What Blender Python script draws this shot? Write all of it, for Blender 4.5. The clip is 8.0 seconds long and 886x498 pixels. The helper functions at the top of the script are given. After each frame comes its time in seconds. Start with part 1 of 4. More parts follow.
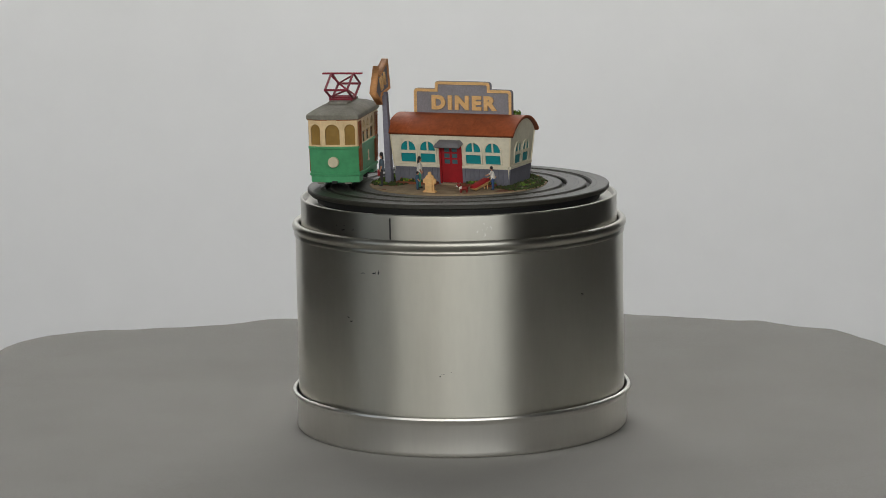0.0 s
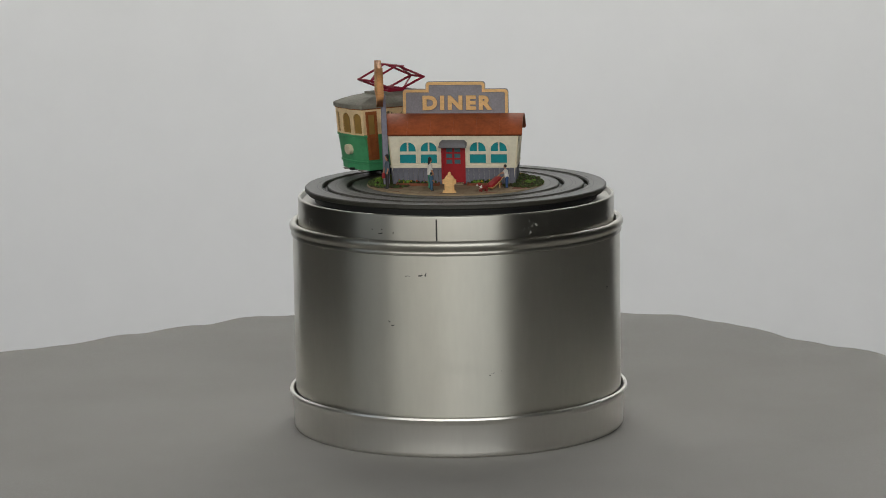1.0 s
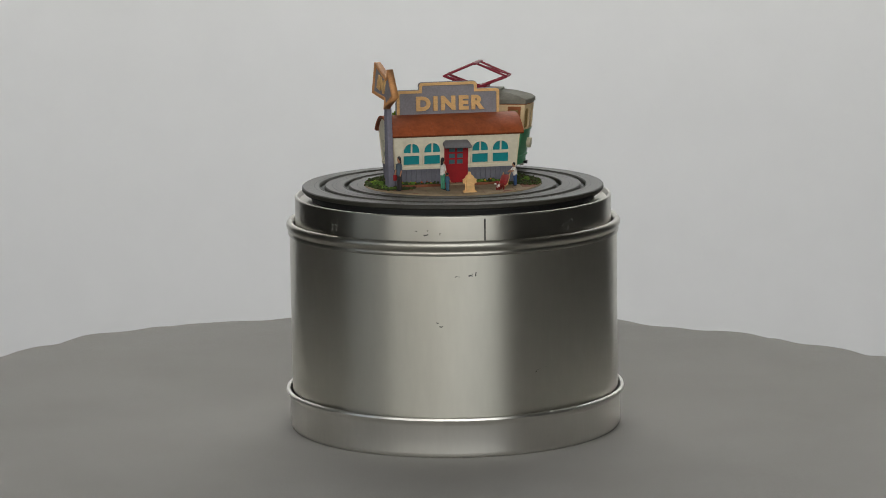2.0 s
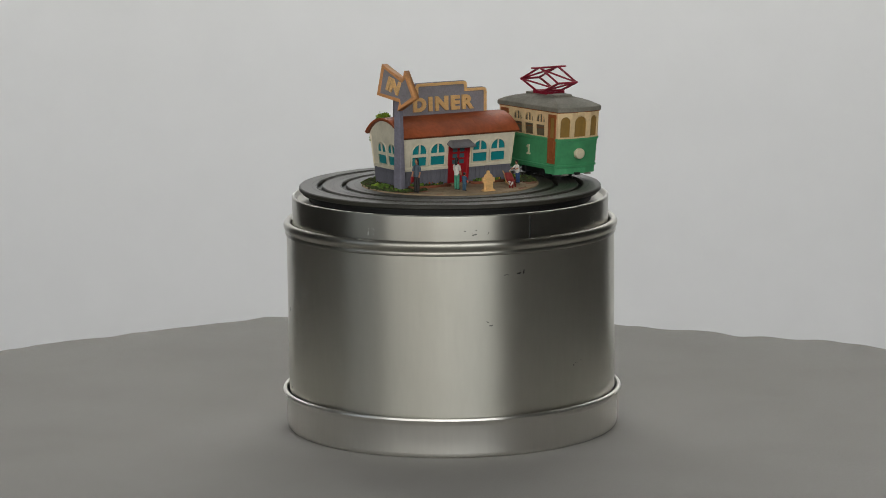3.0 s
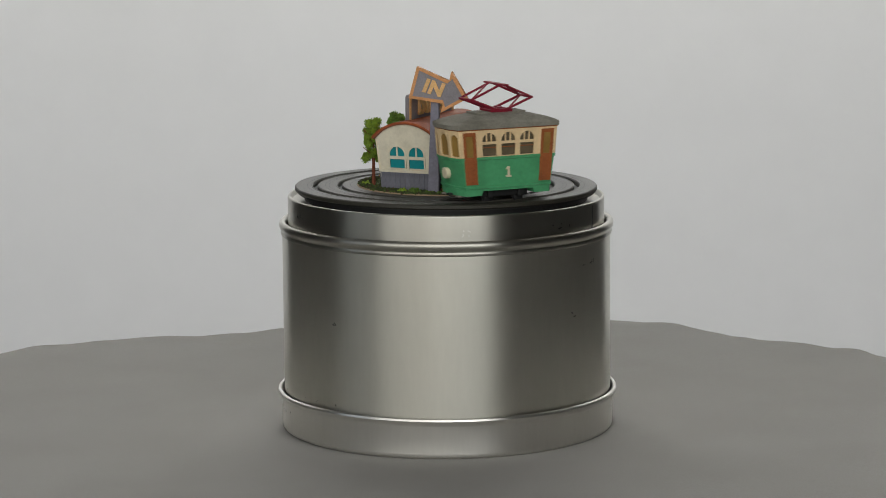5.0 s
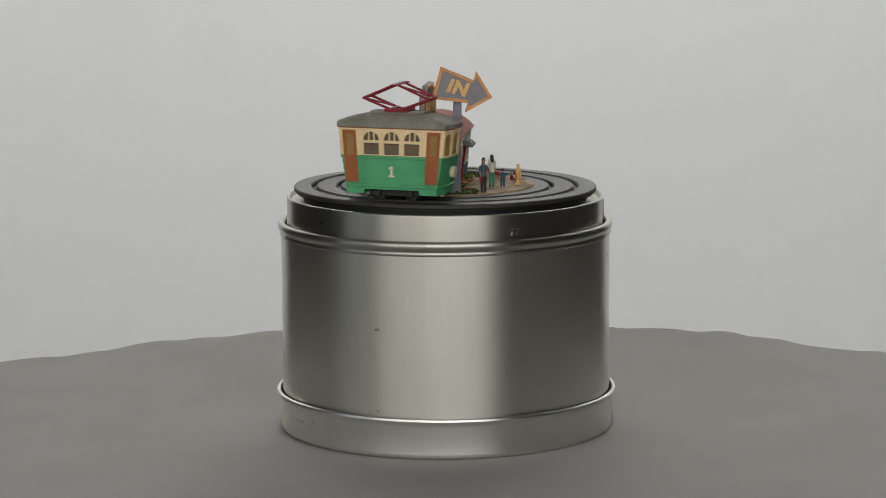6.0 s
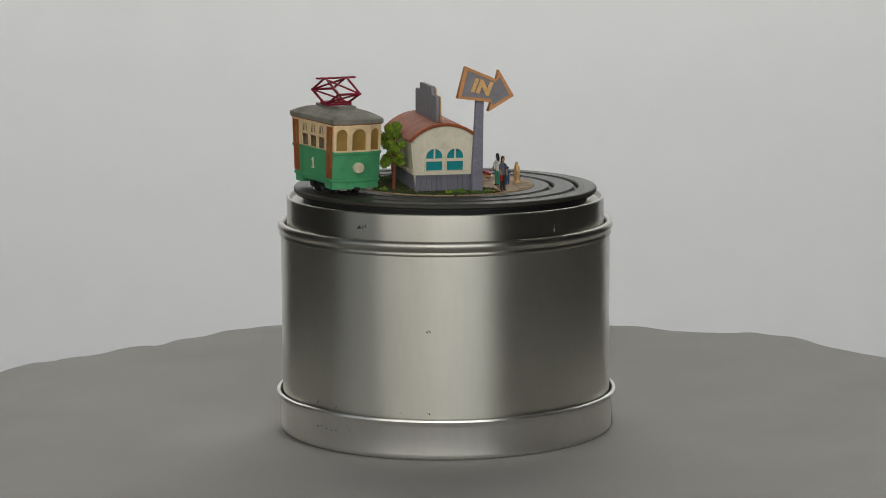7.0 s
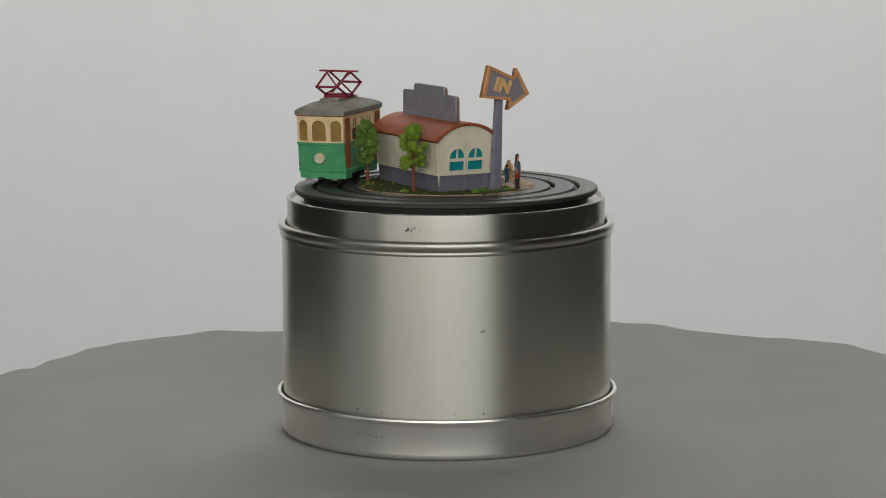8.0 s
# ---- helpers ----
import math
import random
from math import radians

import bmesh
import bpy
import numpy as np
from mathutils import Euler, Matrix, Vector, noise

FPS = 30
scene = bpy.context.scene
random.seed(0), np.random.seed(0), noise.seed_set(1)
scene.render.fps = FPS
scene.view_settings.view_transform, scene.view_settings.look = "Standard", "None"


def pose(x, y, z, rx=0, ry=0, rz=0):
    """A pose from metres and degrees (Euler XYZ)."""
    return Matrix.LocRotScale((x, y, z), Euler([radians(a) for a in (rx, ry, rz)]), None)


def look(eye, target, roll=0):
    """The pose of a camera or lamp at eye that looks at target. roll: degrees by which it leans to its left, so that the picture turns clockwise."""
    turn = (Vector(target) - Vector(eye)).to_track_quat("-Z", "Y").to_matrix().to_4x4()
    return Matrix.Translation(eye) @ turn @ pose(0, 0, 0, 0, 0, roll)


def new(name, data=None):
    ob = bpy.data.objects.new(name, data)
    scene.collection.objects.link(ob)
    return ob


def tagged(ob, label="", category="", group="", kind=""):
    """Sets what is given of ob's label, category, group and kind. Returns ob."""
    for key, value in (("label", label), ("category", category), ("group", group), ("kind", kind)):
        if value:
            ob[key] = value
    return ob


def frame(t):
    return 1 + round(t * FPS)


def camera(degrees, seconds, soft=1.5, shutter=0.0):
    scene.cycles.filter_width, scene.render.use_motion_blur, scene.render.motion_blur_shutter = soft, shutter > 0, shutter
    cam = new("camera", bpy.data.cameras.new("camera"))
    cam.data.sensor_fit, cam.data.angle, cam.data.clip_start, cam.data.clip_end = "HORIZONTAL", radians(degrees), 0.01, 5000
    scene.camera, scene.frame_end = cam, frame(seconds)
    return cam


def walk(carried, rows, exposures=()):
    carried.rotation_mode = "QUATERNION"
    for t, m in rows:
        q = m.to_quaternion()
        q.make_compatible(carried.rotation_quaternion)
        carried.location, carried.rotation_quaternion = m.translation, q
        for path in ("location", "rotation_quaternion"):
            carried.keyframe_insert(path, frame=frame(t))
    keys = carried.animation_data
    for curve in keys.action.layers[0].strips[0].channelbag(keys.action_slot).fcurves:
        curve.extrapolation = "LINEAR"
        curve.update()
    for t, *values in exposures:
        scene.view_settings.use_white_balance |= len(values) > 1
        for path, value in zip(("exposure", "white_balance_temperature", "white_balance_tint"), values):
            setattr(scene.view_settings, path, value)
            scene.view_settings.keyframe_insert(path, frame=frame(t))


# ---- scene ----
# ---- camera: stands still before a turntable ----
cam = camera(18.636, 8.0, soft=0.9, shutter=0.4)
EYE = Vector((0.0, -1.2495, 0.2712))
AIM = EYE + Vector((math.sin(radians(-0.26)) * math.cos(radians(8.58)), math.cos(radians(-0.26)) * math.cos(radians(8.58)), -math.sin(radians(8.58))))
walk(cam, [(0.0, look(EYE, AIM, -0.73)), (8.0, look(EYE, AIM, -0.73))], exposures=[(0.0, 0.0), (8.0, 0.0)])

# ---- light: daylight through a wide window behind the camera, plus two added fills ----
world = bpy.data.worlds.new("world")
scene.world = world
world.use_nodes = True
sky = world.node_tree.nodes.new("ShaderNodeTexSky")
sky.sky_type, sky.sun_disc = "NISHITA", False
sky.sun_elevation, sky.sun_rotation = radians(35), radians(200)
world.node_tree.nodes["Background"].inputs[1].default_value = 0.05
world.node_tree.links.new(sky.outputs[0], world.node_tree.nodes["Background"].inputs[0])


def area_light(name, eye, target, wide, high, watts, colour):
    data = bpy.data.lights.new(name, "AREA")
    data.shape, data.size, data.size_y = "RECTANGLE", wide, high
    data.energy, data.color = watts, colour
    ob = new(name, data)
    ob.matrix_basis = look(eye, target)
    return ob


area_light("window_light", (0.45, -2.42, 1.05), (0.3, 0.0, 0.55), 2.05, 1.7, 25.0, (1.0, 1.0, 0.96))
# left part of the same opening, added weaker to grade the tin's reflection
area_light("left_window_light", (-1.6, -2.42, 1.05), (-1.2, 0.0, 0.55), 2.0, 1.7, 15.0, (1.0, 1.0, 0.96))
# fill added to brighten the backdrop from above; no known lamp hangs there
area_light("backdrop_fill_light", (0.1, 0.85, 1.85), (0.1, 1.85, 1.7), 2.0, 0.5, 95, (0.995, 1.0, 0.985))
# fill added to brighten the tin's left flank; no known window on this side
area_light("side_fill_light", (-2.94, -1.55, 1.05), (0.0, -1.2, 0.5), 1.5, 1.7, 2.5, (1.0, 1.0, 0.97))


# ---- materials ----
def lin(r, g, b, gain=1.0):
    """Linear colour of 8-bit values."""
    out = []
    for v in (r, g, b):
        v /= 255
        out.append(min(1.0, gain * (v / 12.92 if v <= 0.04045 else ((v + 0.055) / 1.055) ** 2.4)))
    return (*out, 1)


def surface(name, colour, rough=0.6, metal=0.0, grain=900.0, vary=0.18, bump=0.15, stain=120.0, dirt=0.25, spec=0.5, stretch=(1, 1, 1), each=0.0):
    m = bpy.data.materials.new(name)
    m.use_nodes = True
    t, b = m.node_tree, m.node_tree.nodes["Principled BSDF"]
    n, l = t.nodes.new, t.links.new
    tc, mp = n("ShaderNodeTexCoord"), n("ShaderNodeMapping")
    mp.inputs["Scale"].default_value = stretch
    l(tc.outputs["Object"], mp.inputs[0])
    fine, big = n("ShaderNodeTexNoise"), n("ShaderNodeTexNoise")
    fine.inputs["Scale"].default_value, fine.inputs["Detail"].default_value = grain, 5
    big.inputs["Scale"].default_value, big.inputs["Detail"].default_value = stain, 4
    l(mp.outputs[0], fine.inputs["Vector"])
    l(mp.outputs[0], big.inputs["Vector"])
    c = Vector(colour[:3])
    r1, r2 = n("ShaderNodeValToRGB"), n("ShaderNodeValToRGB")
    r1.color_ramp.elements[0].position, r1.color_ramp.elements[1].position = 0.3, 0.7
    r1.color_ramp.elements[0].color = (*(c * (1 - vary)), 1)
    r1.color_ramp.elements[1].color = (*[min(1, v * (1 + vary * 0.7)) for v in c], 1)
    r2.color_ramp.elements[0].position, r2.color_ramp.elements[1].position = 0.3, 0.6
    r2.color_ramp.elements[0].color = (1 - dirt, 1 - dirt * 1.05, 1 - dirt * 1.15, 1)
    r2.color_ramp.elements[1].color = (1, 1, 1, 1)
    mix = n("ShaderNodeMix")
    mix.data_type, mix.blend_type = "RGBA", "MULTIPLY"
    mix.inputs["Factor"].default_value = 1.0
    l(fine.outputs[0], r1.inputs[0])
    l(big.outputs[0], r2.inputs[0])
    l(r1.outputs[0], mix.inputs["A"])
    l(r2.outputs[0], mix.inputs["B"])
    out = mix.outputs["Result"]
    if each:
        info, hsv, mr = n("ShaderNodeObjectInfo"), n("ShaderNodeHueSaturation"), n("ShaderNodeMapRange")
        mr.inputs[3].default_value, mr.inputs[4].default_value = 1 - each, 1 + each
        l(info.outputs["Random"], mr.inputs[0])
        l(mr.outputs[0], hsv.inputs["Value"])
        l(out, hsv.inputs["Color"])
        out = hsv.outputs[0]
    l(out, b.inputs["Base Color"])
    b.inputs["Roughness"].default_value, b.inputs["Metallic"].default_value = rough, metal
    b.inputs["Specular IOR Level"].default_value = spec
    if bump:
        bp = n("ShaderNodeBump")
        bp.inputs["Strength"].default_value, bp.inputs["Distance"].default_value = bump, 0.0003
        l(fine.outputs[0], bp.inputs["Height"])
        l(bp.outputs[0], b.inputs["Normal"])
    return m


def tinplate(name, colour, rough, aniso):
    """Satin tin: fine lines round the axis spread reflections upwards and downwards; scratches and dull patches."""
    m = surface(name, colour, rough, 1.0, grain=420, vary=0.02, bump=0.0, stain=45, dirt=0.04, stretch=(1, 1, 0.2))
    t, b = m.node_tree, m.node_tree.nodes["Principled BSDF"]
    n, l = t.nodes.new, t.links.new
    b.inputs["Anisotropic"].default_value = aniso
    b.inputs["Anisotropic Rotation"].default_value = 0.25
    tan = n("ShaderNodeTangent")
    tan.direction_type, tan.axis = "RADIAL", "Z"
    l(tan.outputs[0], b.inputs["Tangent"])
    tc, mp, no, mr = n("ShaderNodeTexCoord"), n("ShaderNodeMapping"), n("ShaderNodeTexNoise"), n("ShaderNodeMapRange")
    mp.inputs["Scale"].default_value = (1, 1, 3)
    no.inputs["Scale"].default_value, no.inputs["Detail"].default_value = 60, 6
    mr.inputs[1].default_value, mr.inputs[2].default_value = 0.3, 0.7
    mr.inputs[3].default_value, mr.inputs[4].default_value = rough - 0.015, rough + 0.02
    l(tc.outputs["Object"], mp.inputs[0])
    l(mp.outputs[0], no.inputs["Vector"])
    l(no.outputs[0], mr.inputs[0])
    l(mr.outputs[0], b.inputs["Roughness"])
    return m


M_WALL = surface("room_wall_paint", (0.06, 0.06, 0.06, 1), 0.9, grain=60, vary=0.06, stain=3, dirt=0.1)
M_FLOOR = surface("room_floor", (0.34, 0.33, 0.31, 1), 0.7, grain=80, vary=0.1, stain=4, dirt=0.15)
M_CEIL = surface("room_ceiling", (0.18, 0.18, 0.175, 1), 0.9, grain=60, vary=0.04, stain=3, dirt=0.06)
M_BACK = surface("backdrop_paper", (0.70, 0.70, 0.70, 1), 0.85, grain=25, vary=0.015, stain=1.6, dirt=0.035, bump=0.02)
M_CLOTH = surface("grey_cloth", (0.36, 0.35, 0.33, 1), 0.95, grain=1500, vary=0.08, stain=14, dirt=0.06, bump=0.35, spec=0.2)
M_STAND = surface("stand_paint", (0.08, 0.08, 0.08, 1), 0.5)
M_TIN = tinplate("tinplate", (0.66, 0.64, 0.57, 1), 0.345, 0.70)
M_TIN3 = tinplate("tinplate_dark", (0.43, 0.415, 0.37, 1), 0.31, 0.75)
M_TIN2 = tinplate("tinplate_bright", (0.78, 0.76, 0.715, 1), 0.33, 0.75)
M_SEAM = surface("dark_seam", (0.03, 0.03, 0.03, 1), 0.5, 0.3)
M_TINSPOT = surface("pale_wear", (0.6, 0.6, 0.58, 1), 0.6)
M_TRACK = surface("dark_track_board", lin(52, 50, 42), 0.5, grain=1200, vary=0.22, stain=60, dirt=0.35, bump=0.25)
M_BLACK = surface("black_gap", (0.008, 0.008, 0.008, 1), 0.6, bump=0)
M_CREAM = surface("cream_wall_paint", lin(220, 212, 190, 1.03), 0.75, grain=700, vary=0.06, stain=150, dirt=0.14)
M_BASE = surface("slate_blue_boards", lin(110, 110, 120, 1.08), 0.75, grain=900, vary=0.14, stain=200, dirt=0.25, each=0.05)
M_ROOF = surface("rust_roof_paint", lin(154, 78, 42, 1.1), 0.6, grain=600, vary=0.18, stain=130, dirt=0.3, each=0.02, spec=0.25)
M_TEAL = surface("teal_window_paint", lin(22, 142, 148, 0.95), 0.35, grain=500, vary=0.08, stain=120, dirt=0.1)
M_RED = surface("red_door_paint", lin(158, 20, 30, 1.0), 0.5, grain=700, vary=0.1)
M_GLASSY = surface("dim_door_glass", lin(70, 105, 112, 1.0), 0.3, grain=400, vary=0.15)
M_SLATE = surface("grey_card", lin(112, 110, 112, 1.15), 0.75, grain=900, vary=0.1, stain=140, dirt=0.16)
M_SIGN = surface("grey_sign_board", lin(124, 121, 126, 1.35), 0.75, grain=1200, vary=0.12, stain=160, dirt=0.15)
M_ORANGE = surface("pale_orange_wood", lin(212, 170, 114, 1.25), 0.65, grain=900, vary=0.12, stain=170, dirt=0.16, stretch=(1, 1, 3))
M_BORDER = surface("brown_orange_wood", lin(194, 138, 88, 1.3), 0.65, grain=900, vary=0.12, stain=170, dirt=0.18, stretch=(1, 1, 3))
M_POST = surface("blue_grey_post", lin(112, 110, 122, 1.4), 0.7, grain=900, vary=0.12, stain=150, dirt=0.2)
M_WALK = surface("beige_paving", lin(166, 144, 114, 0.85), 0.85, grain=1500, vary=0.18, stain=180, dirt=0.25, each=0.06)
M_SOIL = surface("brown_soil", lin(72, 58, 38, 0.9), 0.95, grain=1800, vary=0.4, stain=300, dirt=0.3)
M_KERB = surface("red_brown_edging", lin(130, 76, 50, 1.05), 0.8, grain=1500, vary=0.2)
M_GRASS = surface("scatter_grass", lin(62, 76, 34, 0.85), 0.95, grain=2500, vary=0.45, stain=350, dirt=0.4)
M_MOSS = surface("dark_moss_scatter", lin(78, 94, 40, 0.9), 0.95, grain=2500, vary=0.4, stain=350, dirt=0.35)
M_LEAF = surface("bright_leaf_foam", lin(120, 146, 40, 1.1), 0.9, grain=1500, vary=0.25, stain=400, dirt=0.2)
M_LEAF2 = surface("dark_leaf_foam", lin(92, 122, 44, 1.15), 0.9, grain=1500, vary=0.4, stain=400, dirt=0.4)
M_TRUNK = surface("trunk_brown", lin(120, 66, 44, 1.1), 0.85, grain=1500, vary=0.3)
M_FLOWER = surface("yellow_flower_foam", lin(190, 150, 50, 1.1), 0.9, grain=900, vary=0.2)
M_FLOWER2 = surface("orange_flower_foam", lin(170, 80, 40, 1.1), 0.9, grain=900, vary=0.2)
M_GREEN = surface("tram_green_paint", lin(72, 150, 102, 1.2), 0.5, grain=600, vary=0.08, stain=110, dirt=0.2)
M_TCREAM = surface("tram_cream_paint", lin(212, 186, 144, 1.25), 0.55, grain=600, vary=0.07, stain=120, dirt=0.16)
M_TDOOR = surface("tram_brown_wood", lin(150, 84, 42, 1.15), 0.6, grain=900, vary=0.15, stain=160, dirt=0.2)
M_TROOF = surface("tram_grey_roof", lin(118, 115, 105, 1.35), 0.75, grain=900, vary=0.14, stain=120, dirt=0.28)
M_TGLASS = surface("tram_olive_window", lin(156, 124, 66, 1.0), 0.3, grain=300, vary=0.12, stain=90, dirt=0.2)
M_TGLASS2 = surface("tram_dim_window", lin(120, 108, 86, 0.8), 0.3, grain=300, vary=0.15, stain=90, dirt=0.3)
M_PANTO = surface("crimson_paint", lin(136, 6, 40, 1.0), 0.55, grain=900, vary=0.1)
M_CHASSIS = surface("black_chassis", (0.012, 0.012, 0.012, 1), 0.55)
M_WHITE = surface("ivory_paint", lin(226, 214, 184, 1.0), 0.6, grain=800, vary=0.05)
M_HAIR = surface("figurine_black", (0.012, 0.011, 0.011, 1), 0.5, bump=0)
M_SKIN = surface("figurine_tan", lin(178, 128, 100, 1.1), 0.6, bump=0)
M_SHIRTW = surface("figurine_white", lin(214, 210, 202, 1.2), 0.7, bump=0)
M_SHIRTB = surface("figurine_blue", lin(58, 92, 116, 1.1), 0.7, bump=0)
M_SHIRTG = surface("figurine_grey_blue", lin(84, 98, 110, 1.1), 0.7, bump=0)
M_TEALT = surface("figurine_sea_green", lin(74, 150, 122, 1.1), 0.7, bump=0)
M_DARKT = surface("figurine_charcoal", lin(52, 48, 48, 1.0), 0.7, bump=0)
M_JEANS = surface("figurine_denim", lin(48, 78, 124, 1.0), 0.7, bump=0)
M_CRIM = surface("figurine_red", lin(156, 34, 38, 1.1), 0.5, bump=0)
M_DOG = surface("figurine_red_brown", lin(132, 36, 28, 1.1), 0.6, bump=0)


# ---- mesh helpers, in millimetres ----
def mm(bm, m=None):
    if m is not None:
        bmesh.ops.transform(bm, matrix=m, verts=bm.verts[:])
    return bm


def part(name, bm, material, parent=None, label="", smooth=False, kind=""):
    bmesh.ops.scale(bm, vec=(0.001, 0.001, 0.001), verts=bm.verts[:])
    bmesh.ops.recalc_face_normals(bm, faces=bm.faces[:])
    me = bpy.data.meshes.new(name)
    bm.to_mesh(me)
    bm.free()
    for m in (material if isinstance(material, (list, tuple)) else (material,)):
        me.materials.append(m)
    if smooth:
        for p in me.polygons:
            p.use_smooth = True
        me.set_sharp_from_angle(angle=radians(38))
    ob = new(name, me)
    if parent is not None:
        ob.parent = parent
    return tagged(ob, label, kind=kind)


def share(name, ob, parent, m):
    """Another piece on the same mesh."""
    o = new(name, ob.data)
    o.parent, o.matrix_basis = parent, m
    return o


def box(bm, x0, x1, y0, y1, z0, z1, bevel=0.0, mat=0):
    b = bmesh.new()
    bmesh.ops.create_cube(b, size=1.0, matrix=Matrix.LocRotScale(((x0 + x1) / 2, (y0 + y1) / 2, (z0 + z1) / 2), None, (x1 - x0, y1 - y0, z1 - z0)))
    if bevel:
        bmesh.ops.bevel(b, geom=b.edges[:], offset=bevel, segments=2, affect="EDGES", profile=0.5)
    return merge(bm, b, None, mat)


def merge(bm, b, m=None, mat=0):
    if m is not None:
        bmesh.ops.transform(b, matrix=m, verts=b.verts[:])
    for f in b.faces:
        f.material_index = mat
    me = bpy.data.meshes.new("tmp")
    b.to_mesh(me)
    b.free()
    bm.from_mesh(me)
    bpy.data.meshes.remove(me)
    return bm


def rod(bm, p0, p1, r0, r1=None, seg=10, mat=0):
    p0, p1 = Vector(p0), Vector(p1)
    d = p1 - p0
    b = bmesh.new()
    bmesh.ops.create_cone(b, cap_ends=True, segments=seg, radius1=r0, radius2=r0 if r1 is None else r1, depth=d.length)
    return merge(bm, b, Matrix.Translation((p0 + p1) / 2) @ d.to_track_quat("Z", "Y").to_matrix().to_4x4(), mat)


def blob(bm, c, size, mat=0, sub=2, rough=0.0, seed=0.0):
    b = bmesh.new()
    bmesh.ops.create_icosphere(b, subdivisions=sub, radius=1.0)
    for v in b.verts:
        k = 1 + rough * noise.noise(v.co * 2.3 + Vector((seed, seed * 1.7, 0)))
        v.co = Vector((v.co.x * size[0] * k, v.co.y * size[1] * k, v.co.z * size[2] * k)) + Vector(c)
    return merge(bm, b, None, mat)


def lathe(bm, profile, seg=128, mat=0):
    """Turns (radius, height) points about z."""
    rings = []
    for r, z in profile:
        if r < 1e-6:
            rings.append([bm.verts.new((0, 0, z))])
        else:
            rings.append([bm.verts.new((r * math.cos(2 * math.pi * i / seg), r * math.sin(2 * math.pi * i / seg), z)) for i in range(seg)])
    for a, b in zip(rings, rings[1:]):
        for i in range(seg):
            j = (i + 1) % seg
            q = [a[i % len(a)], a[j % len(a)], b[j % len(b)], b[i % len(b)]]
            q = list(dict.fromkeys(q))
            if len(q) > 2:
                bm.faces.new(q).material_index = mat
    return bm


def loft(bm, rings, mat=0):
    """Skins closed outlines of equal count and caps both ends."""
    vs = [[bm.verts.new(p) for p in ring] for ring in rings]
    for a, b in zip(vs, vs[1:]):
        for i in range(len(a)):
            j = (i + 1) % len(a)
            bm.faces.new((a[i], a[j], b[j], b[i])).material_index = mat
    bm.faces.new(list(reversed(vs[0]))).material_index = mat
    bm.faces.new(vs[-1]).material_index = mat
    return bm


def from_curve(cu):
    ob = bpy.data.objects.new("tmp", cu)
    me = ob.to_mesh()
    b = bmesh.new()
    b.from_mesh(me)
    ob.to_mesh_clear()
    bpy.data.objects.remove(ob)
    bpy.data.curves.remove(cu)
    bmesh.ops.remove_doubles(b, verts=b.verts[:], dist=1e-4)
    return b


def plate(outer, holes=(), thick=1.0, m=None, bevel=0.0):
    """A flat plate with openings through it: outline in x, y, thickness about z = 0."""
    cu = bpy.data.curves.new("tmp", "CURVE")
    cu.dimensions, cu.fill_mode, cu.extrude = "2D", "BOTH", thick / 2 - bevel
    cu.bevel_depth, cu.bevel_resolution, cu.offset = bevel, 1, -bevel
    for pts in (outer, *holes):
        sp = cu.splines.new("POLY")
        sp.points.add(len(pts) - 1)
        for p, q in zip(sp.points, pts):
            p.co = (q[0], q[1], 0, 1)
        sp.use_cyclic_u = True
    b = from_curve(cu)
    return mm(b, m)


def letters(text, size, thick, m, heavy=0.0, wide=1.0, slant=0.0, spacing=1.0):
    cu = bpy.data.curves.new("tmp", "FONT")
    cu.body, cu.size, cu.extrude, cu.align_x, cu.align_y = text, size, thick / 2, "CENTER", "CENTER"
    cu.offset, cu.shear, cu.space_character, cu.resolution_u = heavy, slant, spacing, 4
    b = from_curve(cu)
    bmesh.ops.scale(b, vec=(wide, 1, 1), verts=b.verts[:])
    return mm(b, m)


def arch(x, z0, z1, w, n=12):
    """Outline of a round-headed opening."""
    r = w / 2
    pts = [(x - r, z0), (x + r, z0), (x + r, z1 - r)]
    pts += [(x + r * math.cos(math.pi * i / n), z1 - r + r * math.sin(math.pi * i / n)) for i in range(1, n)]
    return pts + [(x - r, z1 - r)]


def rect(x0, x1, z0, z1):
    return [(x0, z0), (x1, z0), (x1, z1), (x0, z1)]


UP = Matrix.Rotation(radians(90), 4, "X")  # x, y of a plate become x, z; its front faces -y

# ---- the turning table: everything on it goes round with it ----
AXIS = (-0.0001, 0.00445)  # the tin's centre on the table when the table stands at its zero
SPEED = 17.759  # degrees a second
SPINNING = []


def turned(t):
    return pose(0, 0, 0, 0, 0, SPEED * (t - 1.5))


def tilted(a, b):
    """The tins don't stand quite level: slopes along x and y, about a point at the upper rim."""
    return Matrix.Translation((0, 0, 0.105)) @ pose(0, 0, 0, math.degrees(b), math.degrees(-a), 0) @ Matrix.Translation((0, 0, -0.105))


TILT = tilted(0.0, 0.0122)


def on_tin(ob, x, y, z, rz=0.0, tilt=TILT):
    """Stands a thing on the turning tin: millimetres from the tin's axis."""
    base = Matrix.Translation((*AXIS, 0)) @ tilt @ pose(x * 0.001, y * 0.001, z * 0.001, 0, 0, rz)
    ob.matrix_basis = turned(0) @ base
    SPINNING.append((ob, base))
    return ob


